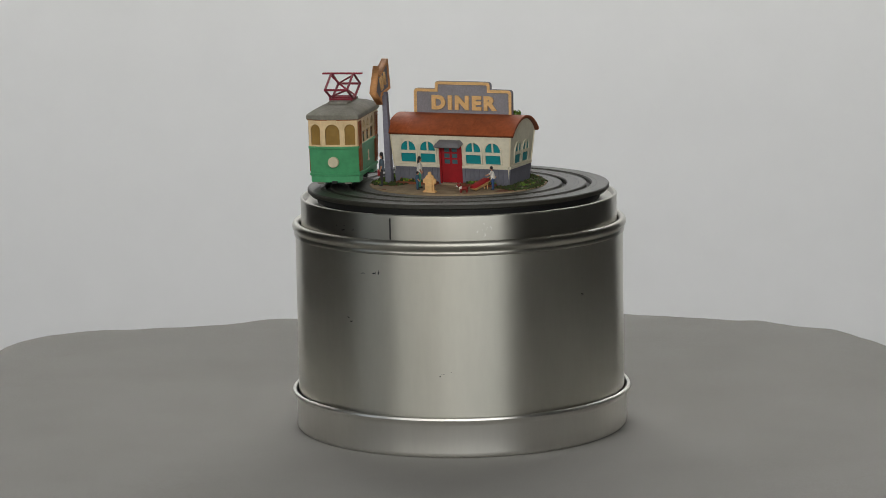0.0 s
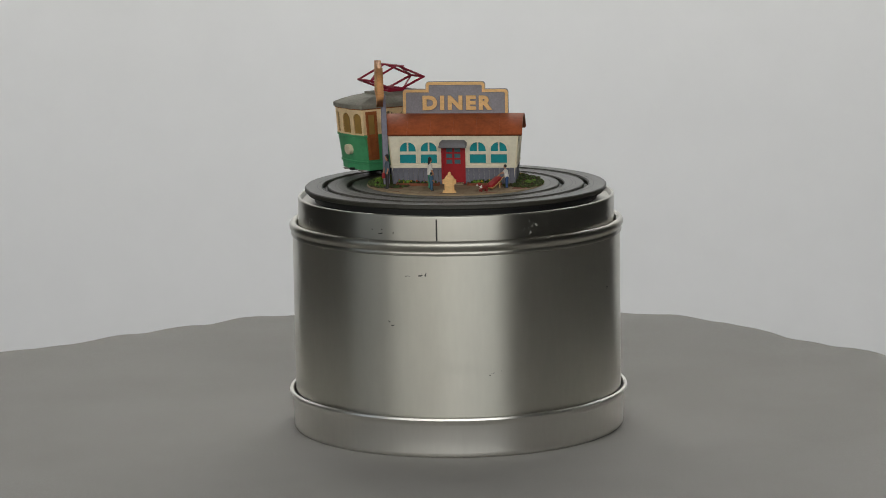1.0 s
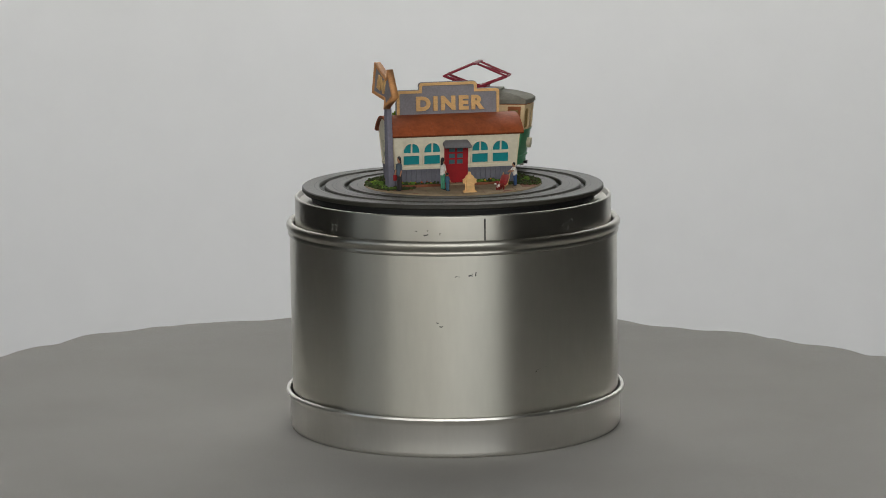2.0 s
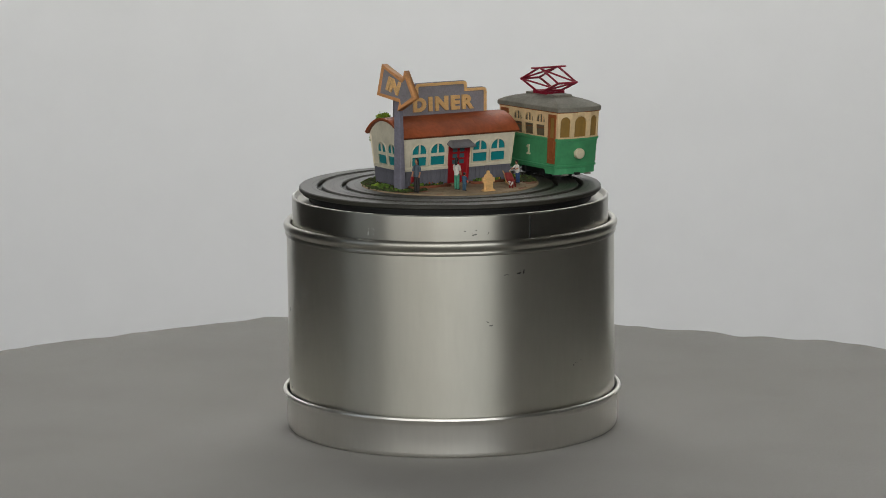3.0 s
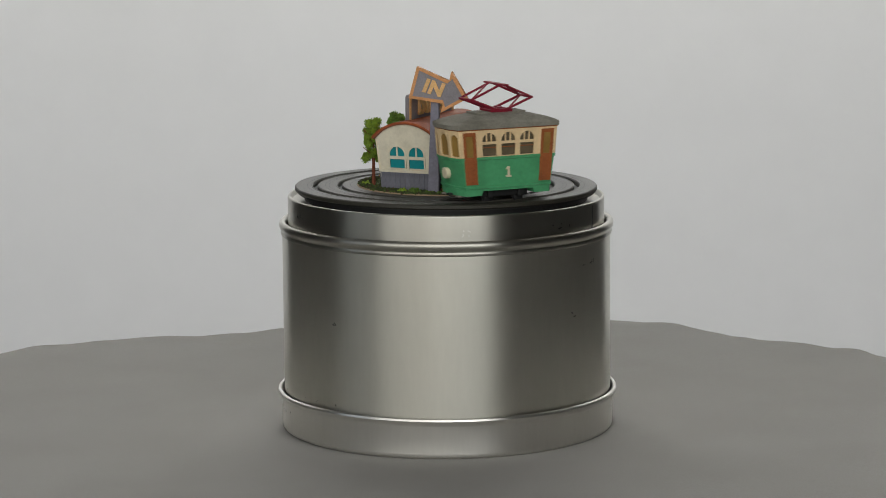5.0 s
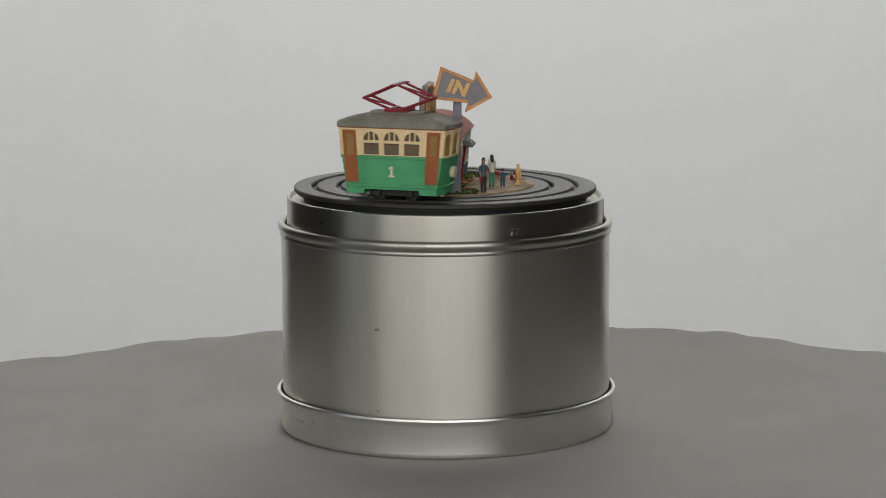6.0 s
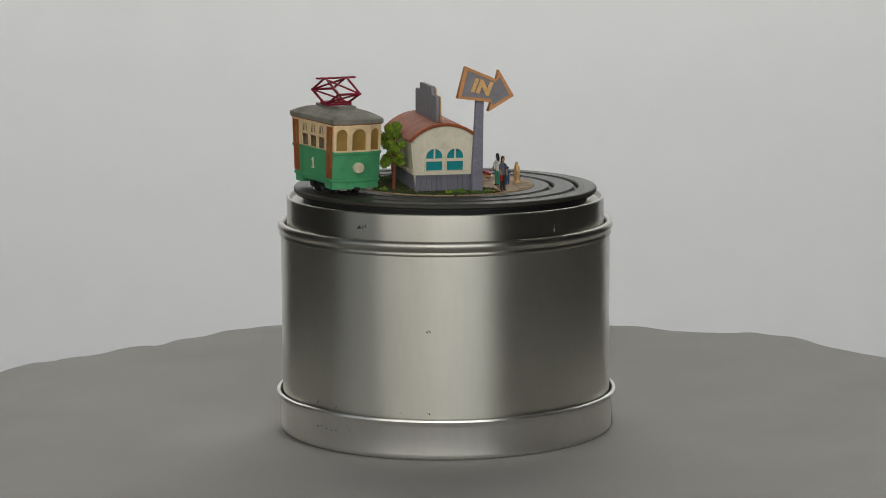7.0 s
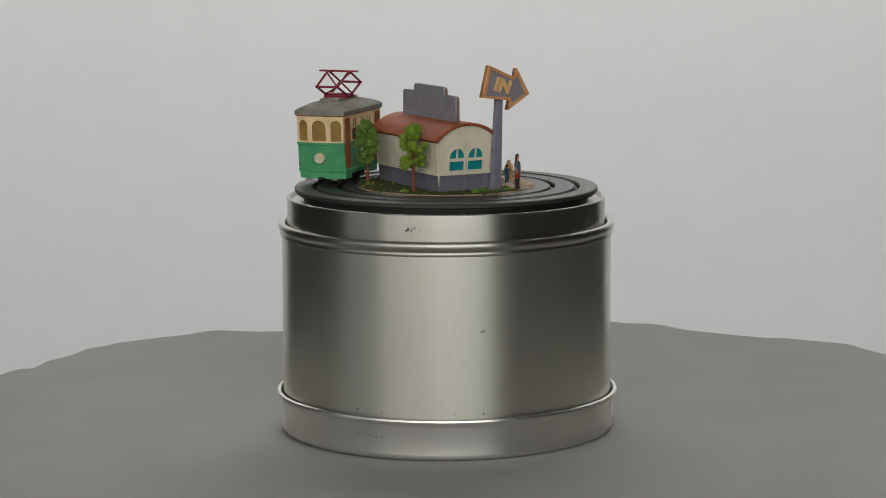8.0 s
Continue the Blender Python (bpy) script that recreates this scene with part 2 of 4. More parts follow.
# ---- the room: unseen, its tones set to shape what the tin reflects ----
def room():
    b = box(bmesh.new(), -3000, 3000, -2600, 2400, -820, -760)
    tagged(part("floor", b, M_FLOOR), "dull grey-brown floor of a plain room", "floor", kind="structure")
    b = box(bmesh.new(), -3000, 3000, -2600, 2400, 2000, 2060)
    tagged(part("ceiling", b, M_CEIL), "plain unseen ceiling, kept dark for the tin's reflections", "ceiling", kind="structure")
    b = box(bmesh.new(), -3000, 3000, 2400, 2460, -820, 2060)
    tagged(part("wall_north", b, M_WALL), "plain grey wall behind the backdrop", "wall", kind="structure")
    # the opening is made up for the side fill
    b = plate(rect(-2660, 2460, -820, 2060), [rect(-2330, -770, 150, 1950)], 60, Matrix.Rotation(radians(90), 4, "Z") @ UP)
    tagged(part("wall_west", mm(b, Matrix.Translation((-3030, 0, 0))), M_WALL), "plain grey side wall with an opening added for a fill lamp", "wall", kind="structure")
    b = box(bmesh.new(), 3000, 3060, -2660, 2460, -820, 2060)
    tagged(part("wall_east", b, M_WALL), "plain grey side wall", "wall", kind="structure")
    b = plate(rect(-3000, 3000, -820, 2060), [rect(-2600, 1500, 150, 1950)], 60, UP)
    tagged(part("wall_south", mm(b, Matrix.Translation((0, -2630, 0))), M_WALL), "grey wall with one wide window opening", "wall", kind="structure")
    # seamless paper: hangs behind the table and sweeps forward over the floor
    pts = [(1500, 1900), (1500, -300)] + [(1500 - 380 * (1 - math.cos(a)), -300 - 380 * math.sin(a)) for a in np.linspace(0.15, math.pi / 2, 10)] + [(700, -682)]
    b = bmesh.new()
    rows = [[b.verts.new((x, y, z)) for x in (-1080, 1080)] for y, z in pts]
    rows2 = [[b.verts.new((x, y + 3, z - 2)) for x in (-1080, 1080)] for y, z in pts]
    for r in (rows, rows2):
        for p, q in zip(r, r[1:]):
            b.faces.new((p[0], p[1], q[1], q[0]))
    tagged(part("backdrop", b, M_BACK, smooth=True), "large sheet of plain white backdrop paper", "backdrop", kind="structure")


def table():
    top = new("turntable")
    lathe_pts = [(0, -2), (262, -2), (266, -4), (268, -9), (268, -26), (264, -30), (120, -30), (60, -34), (60, -640), (180, -672), (180, -682), (0, -682)]
    part("stand", lathe(bmesh.new(), lathe_pts, 96), M_STAND, top, smooth=True)
    # grey cloth: flat on top, its uneven edge rolls over the rim and hangs down
    b = bmesh.new()
    n = 360
    waves = [(1, -13.9, 13.2), (2, 0.9, -6.6), (3, 0.9, 1.4), (4, 1.4, -1.5), (5, 3.5, 4.4), (6, 0.0, 1.4), (7, 0.4, 3.6), (8, -3.4, -0.6), (9, 4.0, 0.4), (10, -1.4, 2.6), (11, 0.6, -1.5), (12, -2.6, 2.1), (13, -0.5, -1.1), (14, 1.0, 2.5), (15, 1.9, -1.4)]
    fall = [(0.0, 0.0), (0.15, 0), (0.3, 0), (0.45, 0), (0.6, 0), (0.75, 0), (0.86, 0), (0.93, -0.05), (0.965, -0.2), (0.985, -0.9), (0.997, -2.6), (1.0, -6), (1.0, -14), (1.005, -26), (1.015, -42)]
    rings = []
    for k, z in fall:
        if k == 0:
            rings.append([b.verts.new((0, 0, 0))])
            continue
        ring = []
        for i in range(n):
            a = 2 * math.pi * i / n
            r = 296.8 + sum(c * math.cos(j * a) + s * math.sin(j * a) for j, c, s in waves)
            r += 15.0 * math.exp(-((a - radians(95)) / radians(22)) ** 2)
            r += 2.0 * noise.noise(Vector((math.cos(a) * 9, math.sin(a) * 9, 3))) + 1.5 * noise.noise(Vector((math.cos(a) * 24, math.sin(a) * 24, 7)))
            p = Vector((math.cos(a) * r * k, math.sin(a) * r * k, z))
            if k > 0.4:
                p.z += (k - 0.4) * 2.2 * noise.noise(p * 0.022) + (k > 0.95) * 1.2 * noise.noise(Vector((math.cos(a) * 14, math.sin(a) * 14, z * 0.02)))
            ring.append(b.verts.new(p))
        rings.append(ring)
    for p, q in zip(rings, rings[1:]):
        for i in range(n):
            j = (i + 1) % n
            f = list(dict.fromkeys([p[i % len(p)], p[j % len(p)], q[j], q[i]]))
            b.faces.new(f)
    cloth = part("cloth", b, M_CLOTH, top, "grey cloth with an uneven edge", smooth=True)
    tagged(top, "round turning stand covered with soft grey cloth", "turntable")
    base = pose(0, 0, -0.001)
    top.matrix_basis = base
    SPINNING.append((top, base))


def tin():
    t = new("metal_tin")
    # a fat rolled rim, a groove under it and a second, flatter bead
    roll = [(76.4 + 1.75 * math.cos(a), 95.0 + 2.2 * math.sin(a)) for a in np.linspace(math.pi, -0.9, 16)]
    rim = [(74.9, 88), (74.9, 94.2), *roll, (77.25, 92.9), (77.1, 92.5), (77.35, 92.1), (77.45, 91.5), (77.3, 90.9), (76.8, 90.6), (76.5, 90.4), (76.5, 88), (74.9, 88)]
    # same metal as the body; its dark reflections are put into a darker colour
    part("rolled_rim", lathe(bmesh.new(), rim, 192), M_TIN3, t, "rolled rim with a bead under it, dark reflections in its colour", smooth=True)
    body = [(75.6, 60), (75.6, 90), (76.7, 90.5), (76.7, 17.5), (75.5, 17.5), (75.5, 60)]
    part("body", lathe(bmesh.new(), body, 192), M_TIN, t, "satin tinplate cylinder", smooth=True)
    cap = [(0, -0.8), (70, -0.8), (74.6, -1.2), (75.4, -1.0), (76.4, -0.5), (77.2, -0.15), (77.65, 0.5), (77.75, 1.8), (77.8, 14.0), (78.3, 15.2), (79.2, 15.9), (79.7, 16.8), (79.5, 17.7), (78.7, 18.2), (78.0, 17.8), (77.7, 16.6), (77.5, 15), (77.3, 4), (70, 3), (0, 3)]
    part("base_cap", lathe(bmesh.new(), cap, 192), M_TIN2, t, "slightly brighter bottom cap with a beaded edge", smooth=True)
    # inside of the tin, coloured black for the shade between the two walls
    part("inner_wall", lathe(bmesh.new(), [(75.4, 60), (74.6, 60), (74.6, 20), (75.4, 20), (75.4, 60)], 96), M_BLACK, t)
    tagged(t, "round satin tinplate tin standing on grey cloth", "tin")
    on_tin(t, 0, 0, 0.2, 0.0, tilted(0.002, 0.007))
    lid = new("inner_tin")
    shoulder = [(73.1 + 0.8 * math.cos(a), 107.9 + 0.8 * math.sin(a)) for a in np.linspace(0, math.pi * 0.8, 9)]
    prof = [(73.9, 62), *shoulder, (72.0, 107.0), (71.6, 106.6), (0, 106.6), (0, 105.6), (70.0, 105.6), (73.1, 62), (73.9, 62)]
    prof = [(r, z - 60) for r, z in prof]
    part("shell", lathe(bmesh.new(), prof, 192), M_TIN3, lid, "duller grey tinplate", smooth=True)
    b = box(bmesh.new(), -0.35, 0.35, -0.16, 0.16, 20, 47.2, 0.1)
    s = part("seam", b, M_SEAM, lid, "dark vertical seam line")
    s.matrix_basis = pose(0.0027, -0.0739, 0)
    tagged(lid, "smaller round tin fitted upside down inside the other", "tin")
    on_tin(lid, 0, 0, 60)
    # board with two ring slots
    d = new("track_board")
    def ring(r0, r1, z0, z1, e=0.3):
        return [(r0, z0), (r1 - e, z0), (r1, z0 + e), (r1, z1 - e), (r1 - e, z1), (r0 + e, z1), (r0, z1 - e), (r0, z0)]
    z0, z1 = 4.3, 6.5
    part("outer_ring", lathe(bmesh.new(), ring(62.0, 70.45, z0, z1, 0.45), 192), M_TRACK, d, smooth=True)
    part("middle_ring", lathe(bmesh.new(), ring(50.6, 59.9, z0, z1), 192), M_TRACK, d, smooth=True)
    part("centre_disc", lathe(bmesh.new(), [(0, z0), (48.2, z0), (48.5, z0 + 0.3), (48.5, z1 - 0.3), (48.2, z1), (0, z1)], 160), M_TRACK, d, smooth=True)
    # the shade under the board and in the slots is put into this black
    part("under_board", lathe(bmesh.new(), [(0, 0), (66, 0), (66, 3.0), (69.2, 3.4), (69.2, z0 + 0.2), (0, z0 + 0.2)], 128), M_BLACK, d, "board under the rings, coloured black for the shaded gap")
    # narrow raised lips beside the slots and fine turned lines
    for r in (48.0, 51.2, 59.3, 62.6):
        part("slot_lip", lathe(bmesh.new(), [(r - 0.3, z1 - 0.1), (r - 0.18, z1 + 0.16), (r + 0.18, z1 + 0.16), (r + 0.3, z1 - 0.1)], 160), M_TRACK, d, smooth=True)
    for r in (44.6, 64.6, 54.6, 56.2):
        part("engraved_line", lathe(bmesh.new(), [(r - 0.1, z1 - 0.1), (r - 0.1, z1 + 0.02), (r + 0.1, z1 + 0.02), (r + 0.1, z1 - 0.1), (r - 0.1, z1 - 0.1)], 160), M_BLACK, d)
    tagged(d, "dark round track board with two ring-shaped slots", "track")
    on_tin(d, 0, 0, 106.5)


def scuff(parent, radius, deg, z, wide, high, count, seed, material, label):
    """A patch of small worn specks and strokes lying on a round wall."""
    rnd = random.Random(seed)
    b = bmesh.new()
    for i in range(max(2, count // 3)):
        a, h = radians(deg) + rnd.gauss(0, 0.4) * wide / radius, z + rnd.gauss(0, 0.4) * high
        way, w = rnd.uniform(-1.2, 1.2) + (1.57 if rnd.random() < 0.3 else 0), rnd.uniform(0.1, 0.32)
        for k in range(rnd.randint(1, 6)):
            ring = []
            for j in range(7):
                q = w * rnd.uniform(0.6, 1.3)
                ring.append((a + q * 1.3 * math.cos(2 * math.pi * j / 7) / radius, h + q * math.sin(2 * math.pi * j / 7)))
            loft(b, [[((radius + d) * math.cos(p), (radius + d) * math.sin(p), q) for p, q in ring] for d in (-0.05, 0.03)])
            way += rnd.gauss(0, 0.5)
            a, h, w = a + 0.38 * math.cos(way) / radius, h + 0.38 * math.sin(way), w * rnd.uniform(0.75, 1.15)
    part("scuff", b, material, parent, label, kind="stuff")


room()
table()
tin()
INNER, OUTER = bpy.data.objects["inner_tin"], bpy.data.objects["metal_tin"]
scuff(INNER, 73.9, 142, 41.0, 5.0, 2.0, 26, 1, M_SEAM, "dark worn crack in the plating")
scuff(INNER, 73.9, 139, 36.5, 2.0, 4.0, 16, 2, M_SEAM, "dark worn crack in the plating")
scuff(INNER, 73.9, -108, 40.5, 9.0, 3.0, 16, 3, M_SEAM, "dark specks in the plating")
scuff(INNER, 73.9, -54, 41.5, 6.0, 4.0, 22, 4, M_TINSPOT, "pale specks in the plating")
scuff(INNER, 73.9, -145, 41.0, 4.0, 4.0, 12, 5, M_TINSPOT, "pale specks in the plating")
scuff(OUTER, 76.7, -94, 82, 9.0, 1.2, 12, 6, M_SEAM, "fine dark scratch")
scuff(OUTER, 76.7, -104, 60, 3.0, 2.0, 7, 7, M_SEAM, "fine dark scratch")
scuff(OUTER, 76.7, -18, 70, 1.5, 6.0, 9, 8, M_SEAM, "fine dark scratch")
scuff(OUTER, 76.7, -69, 37, 4.0, 3.0, 9, 9, M_SEAM, "fine dark scratch")
scuff(OUTER, 76.7, 167, 57, 1.5, 1.0, 4, 10, M_SEAM, "fine dark scratch")
scuff(OUTER, 77.8, 132, 9, 11.0, 3.0, 20, 11, M_SEAM, "brown specks on the bottom cap")
scuff(OUTER, 76.7, 150, 20, 40.0, 0.6, 22, 12, M_SEAM, "dark specks along the lower joint")


# ---- the little diner ----
LIFT = 113.1  # top of the planted plate above the table


def window(parent, m):
    """Round-headed window, 7.8 wide and 10.4 high: teal panes behind cream bars."""
    b = plate([*arch(0, 0, 10.4, 8.9)], [rect(-3.75, 3.75, 0.15, 4.35), [(-3.75, 5.7), (-0.35, 5.7), (-0.35, 10.0), *[(3.75 * math.cos(a), 6.4 + 3.75 * math.sin(a)) for a in np.linspace(1.75, math.pi - 0.02, 7)]],
                                              [(0.35, 5.7), (3.75, 5.7), *[(3.75 * math.cos(a), 6.4 + 3.75 * math.sin(a)) for a in np.linspace(0.02, math.pi - 1.75, 7)], (0.35, 10.0)]], 0.7, UP)
    w = part("window", b, M_CREAM, parent)
    w.matrix_basis = m
    p = part("pane", plate(rect(-4, 4, -0.1, 4.9), (), 0.3, Matrix.Translation((0, 0.6, 0)) @ UP), M_TEAL, w, "teal lower pane")
    q = part("pane", plate(arch(0, 5.2, 10.3, 8.2), (), 0.3, Matrix.Translation((0, 0.6, 0)) @ UP), M_TEAL, w, "teal arched pane")
    return w


def diner():
    d = new("diner")
    top, hx0, hx1, y0, y1 = 24.0, 27.9, 30.3, 12.9, 15.6
    ridge = 31.5

    def slanted(width0, width1, height, gable=0.0):
        pts = [(-width0, 0), (width0, 0), (width1, height)]
        if gable:
            pts += [(width1 * math.cos(a), height + gable * math.sin(a)) for a in np.linspace(0.12, math.pi - 0.12, 17)]
        return pts + [(-width1, height)]

    lean = math.degrees(math.atan2(y1 - y0, top))
    lean_x = math.degrees(math.atan2(hx1 - hx0, top))
    front = Matrix.Translation((0, -y0, 0)) @ Matrix.Rotation(radians(lean), 4, "X")
    back = Matrix.Rotation(math.pi, 4, "Z") @ front
    left = Matrix.Rotation(-math.pi / 2, 4, "Z") @ Matrix.Translation((0, -hx0, 0)) @ Matrix.Rotation(radians(lean_x), 4, "X")
    right = Matrix.Rotation(math.pi / 2, 4, "Z") @ Matrix.Translation((0, -hx0, 0)) @ Matrix.Rotation(radians(lean_x), 4, "X")
    wins = [-21.2, -11.4, 11.4, 21.2]
    holes = [arch(x, 10.5, 20.9, 7.9) for x in wins] + [rect(-4.9, 4.9, 1.2, 18.9)]
    part("front_wall", plate(slanted(hx0, hx1, top), holes, 1.2, front @ Matrix.Translation((0, 0.6, 0)) @ UP), M_CREAM, d)
    part("back_wall", plate(slanted(hx0, hx1, top), [], 1.2, back @ Matrix.Translation((0, 0.6, 0)) @ UP), M_CREAM, d)
    for side in (left, right):
        part("end_wall", plate(slanted(y0 - 0.3, y1 - 0.3, top, ridge - top - 0.6), [arch(x, 10.3, 20.7, 7.7) for x in (-4.8, 4.8)], 1.2, side @ Matrix.Translation((0, 0.6, 0)) @ UP), M_CREAM, d)
        for x in (-4.8, 4.8):
            m = side @ Matrix.Translation((x, -0.25, 10.3))
            m.translation *= 0.001
            window(d, m)
    for x in wins:
        m = front @ Matrix.Translation((x, -0.25, 10.5))
        m.translation *= 0.001
        window(d, m)
    # boarded foot of the walls, each board with its own edges
    def boards(side, width, skip=None):
        w = 2.3
        n = int(width * 2 / w)
        w = width * 2 / n
        first = None
        for i in range(n):
            x = -width + w * (i + 0.5)
            if skip and abs(x) < skip:
                continue
            m = side @ Matrix.Translation((x, -0.3, 0))
            m.translation *= 0.001
            if first is None:
                first = part("board", box(bmesh.new(), -w / 2 + 0.05, w / 2 - 0.05, -0.25, 0.3, 0, 8.4, 0.08), M_BASE, d)
                first.matrix_basis = m
            else:
                share("board", first, d, m)
        b = box(bmesh.new(), -width - 0.3, -skip if skip else width + 0.3, -0.75, 0.1, 8.4, 9.7, 0.15)
        if skip:
            b = box(b, skip, width + 0.3, -0.75, 0.1, 8.4, 9.7, 0.15)
        part("sill_band", mm(b, side), M_CREAM, d)
    boards(front, hx0 + 0.4, 5.6)
    boards(back, hx0 + 0.4)
    boards(left, y0 + 0.4)
    boards(right, y0 + 0.4)
    # barrel roof in six sheets
    half, rise = 16.3, 7.5
    R = (half * half + rise * rise) / (2 * rise)
    zc = 23.7 + rise - R
    a0 = math.asin(half / R)
    L, n = 64.2, 6
    for k in range(n):
        x0, x1 = -L / 2 + L * k / n + 0.03, -L / 2 + L * (k + 1) / n - 0.03
        b = bmesh.new()
        rings = []
        for x in (x0, x1):
            prof = [(R + 0.9, a) for a in np.linspace(-a0, a0, 21)] + [(R, a) for a in np.linspace(a0, -a0, 21)]
            rings.append([(x, r * math.sin(a), zc + r * math.cos(a)) for r, a in prof])
        loft(b, rings)
        part("roof_sheet", b, M_ROOF, d, smooth=True)
    part("roof_underlay", loft(bmesh.new(), [[(x, r * math.sin(a), zc + r * math.cos(a)) for r, a in [(R + 0.1, a) for a in np.linspace(-a0, a0, 21)] + [(R - 0.5, a) for a in np.linspace(a0, -a0, 21)]] for x in (-L / 2 + 0.3, L / 2 - 0.3)]), M_KERB, d)
    # pale worn strips up the four corners
    for sx in (-1, 1):
        for sy in (-1, 1):
            part("corner_trim", rod(bmesh.new(), (sx * 28.9, sy * 13.9, 9.6), (sx * 30.1, sy * 15.3, 23.4), 0.42, 0.42, 8), M_WHITE, d)
    # door, canopy, step
    def at(x, y, z):
        return front @ Matrix.Translation((x, y, z))
    door = part("door", plate(rect(-4.7, 4.7, 1.3, 18.8), [rect(x0, x1, z, z + 2.1) for x0, x1 in ((-3.3, -0.5), (0.5, 3.3)) for z in (10.2, 13.0, 15.8)], 0.7, front @ Matrix.Translation((0, 0.2, 0)) @ UP), M_RED, d, "red door with six small panes")
    for x in (-1.9, 1.9):
        for z in (10.2, 13.0, 15.8):
            part("pane", mm(box(bmesh.new(), x - 1.5, x + 1.5, 0.3, 0.6, z - 0.1, z + 2.2), front), M_GLASSY, door, "dim grey-blue pane")
    part("door_frame", plate(rect(-5.6, 5.6, 1.0, 19.6), [rect(-4.7, 4.7, 0.9, 18.8)], 1.0, front @ Matrix.Translation((0, -0.3, 0)) @ UP), M_RED, d)
    b = bmesh.new()
    loft(b, [[(-5.6, 0.5, 19.2), (5.6, 0.5, 19.2), (5.6, -4.2, 18.6), (-5.6, -4.2, 18.6)], [(-6.4, 0.5, 19.6), (6.4, 0.5, 19.6), (6.4, -5.0, 19.0), (-6.4, -5.0, 19.0)], [(-6.4, 0.5, 20.4), (6.4, 0.5, 20.4), (6.4, -5.0, 19.7), (-6.4, -5.0, 19.7)], [(-5.2, 0.5, 21.7), (5.2, 0.5, 21.7), (5.2, -3.4, 21.0), (-5.2, -3.4, 21.0)]])
    part("canopy", mm(b, front), M_SLATE, d, "dark grey canopy over the door")
    part("step", box(bmesh.new(), -4.4, 4.4, -y0 - 3.2, -y0 + 0.4, -0.1, 1.2, 0.2), M_WALK, d)
    # sign on the roof
    s0 = ridge - 1.2
    def outline(i, n=5):
        W, S, h1, h2, r = 24.8 - i, 14.0 - i, 43.5 - i, 47.0 - i, max(0.2, 1.6 - i * 0.6)
        pts = [(-W, s0 + 0.6 * i), (W, s0 + 0.6 * i)]
        pts += [(W - r + r * math.cos(a), h1 - r + r * math.sin(a)) for a in np.linspace(0, math.pi / 2, n)]
        pts += [(S, h1)]
        pts += [(S - r + r * math.cos(a), h2 - r + r * math.sin(a)) for a in np.linspace(0, math.pi / 2, n)]
        pts += [(-x, z) for x, z in reversed(pts[2:])]
        return pts
    rs = Matrix.Translation((0, 1.95, 0)) @ UP
    sign = part("roof_sign", plate(outline(0.0), (), 1.9, rs), M_SIGN, d, "stepped grey board with a pale orange border")
    part("border", plate(outline(0.2), [outline(1.5)], 0.6, Matrix.Translation((0, 0.75, 0)) @ UP), M_ORANGE, sign)
    part("lettering", letters("DINER", 8.6, 1.2, Matrix.Translation((0.4, 0.5, 36.7)) @ UP, 0.45, 1.08, 0.0, 1.28), M_ORANGE, sign, "raised pale orange letters reading DINER")
    tagged(d, "cream model diner with rust barrel roof and red door", "building")
    on_tin(d, -0.6, 6.3, LIFT, 4.0)


# ---- arrow sign on a post ----
def arrow_sign():
    s = new("arrow_sign")
    b = bmesh.new()
    loft(b, [[(-3.4, -1.0, 0), (1.7, -1.0, 0), (1.7, 1.9, 0), (-3.4, 1.9, 0)], [(-1.6, -1.8, 43), (2.0, -1.8, 43), (2.0, 0.4, 43), (-1.6, 0.4, 43)]])
    bmesh.ops.bevel(b, geom=b.edges[:], offset=0.2, segments=1, affect="EDGES")
    part("post", b, M_POST, s, "tapered blue-grey post")
    # arrow: along x, pointing down the slope
    def arrow(i):
        return [(i, -7.45 + i), (16.2 - 0.5 * i, -5.3 + i), (16.0 + i, -9.7 + 2.2 * i), (26.2 - 1.5 * i, 0), (16.0 + i, 9.7 - 2.2 * i), (16.2 - 0.5 * i, 5.3 - i), (i, 7.45 - i)]
    m = Matrix.Translation((-9.5, -2.5, 50.8)) @ Matrix.Rotation(radians(15.1), 4, "Y") @ UP
    face = part("arrow_board", plate(arrow(1.2), (), 1.8, m), M_SIGN, s, "grey arrow board")
    part("border", plate(arrow(0), [arrow(1.35)], 3.0, m), M_BORDER, face, "thick pale orange wooden border")
    for k in (-1, 1):
        f = Matrix.Translation((0, k * 1.1, 0)) @ m
        t = Matrix.Translation((9.7 if k < 0 else 10.8, 0, 0)) @ (Matrix.Rotation(math.pi, 4, "Y") if k > 0 else Matrix.Identity(4))
        part("lettering", letters("IN", 8.3, 0.9, f @ t, 0.42, 1.05, 0.12 * -k, 1.08), M_ORANGE, face, "raised pale orange letters reading IN")
    tagged(s, "arrow-shaped IN sign on a blue-grey post", "sign")
    # x of the sign runs along the arrow
    on_tin(s, -31.1, -11.1, LIFT, math.degrees(math.atan2(-24.6, 5.8)))


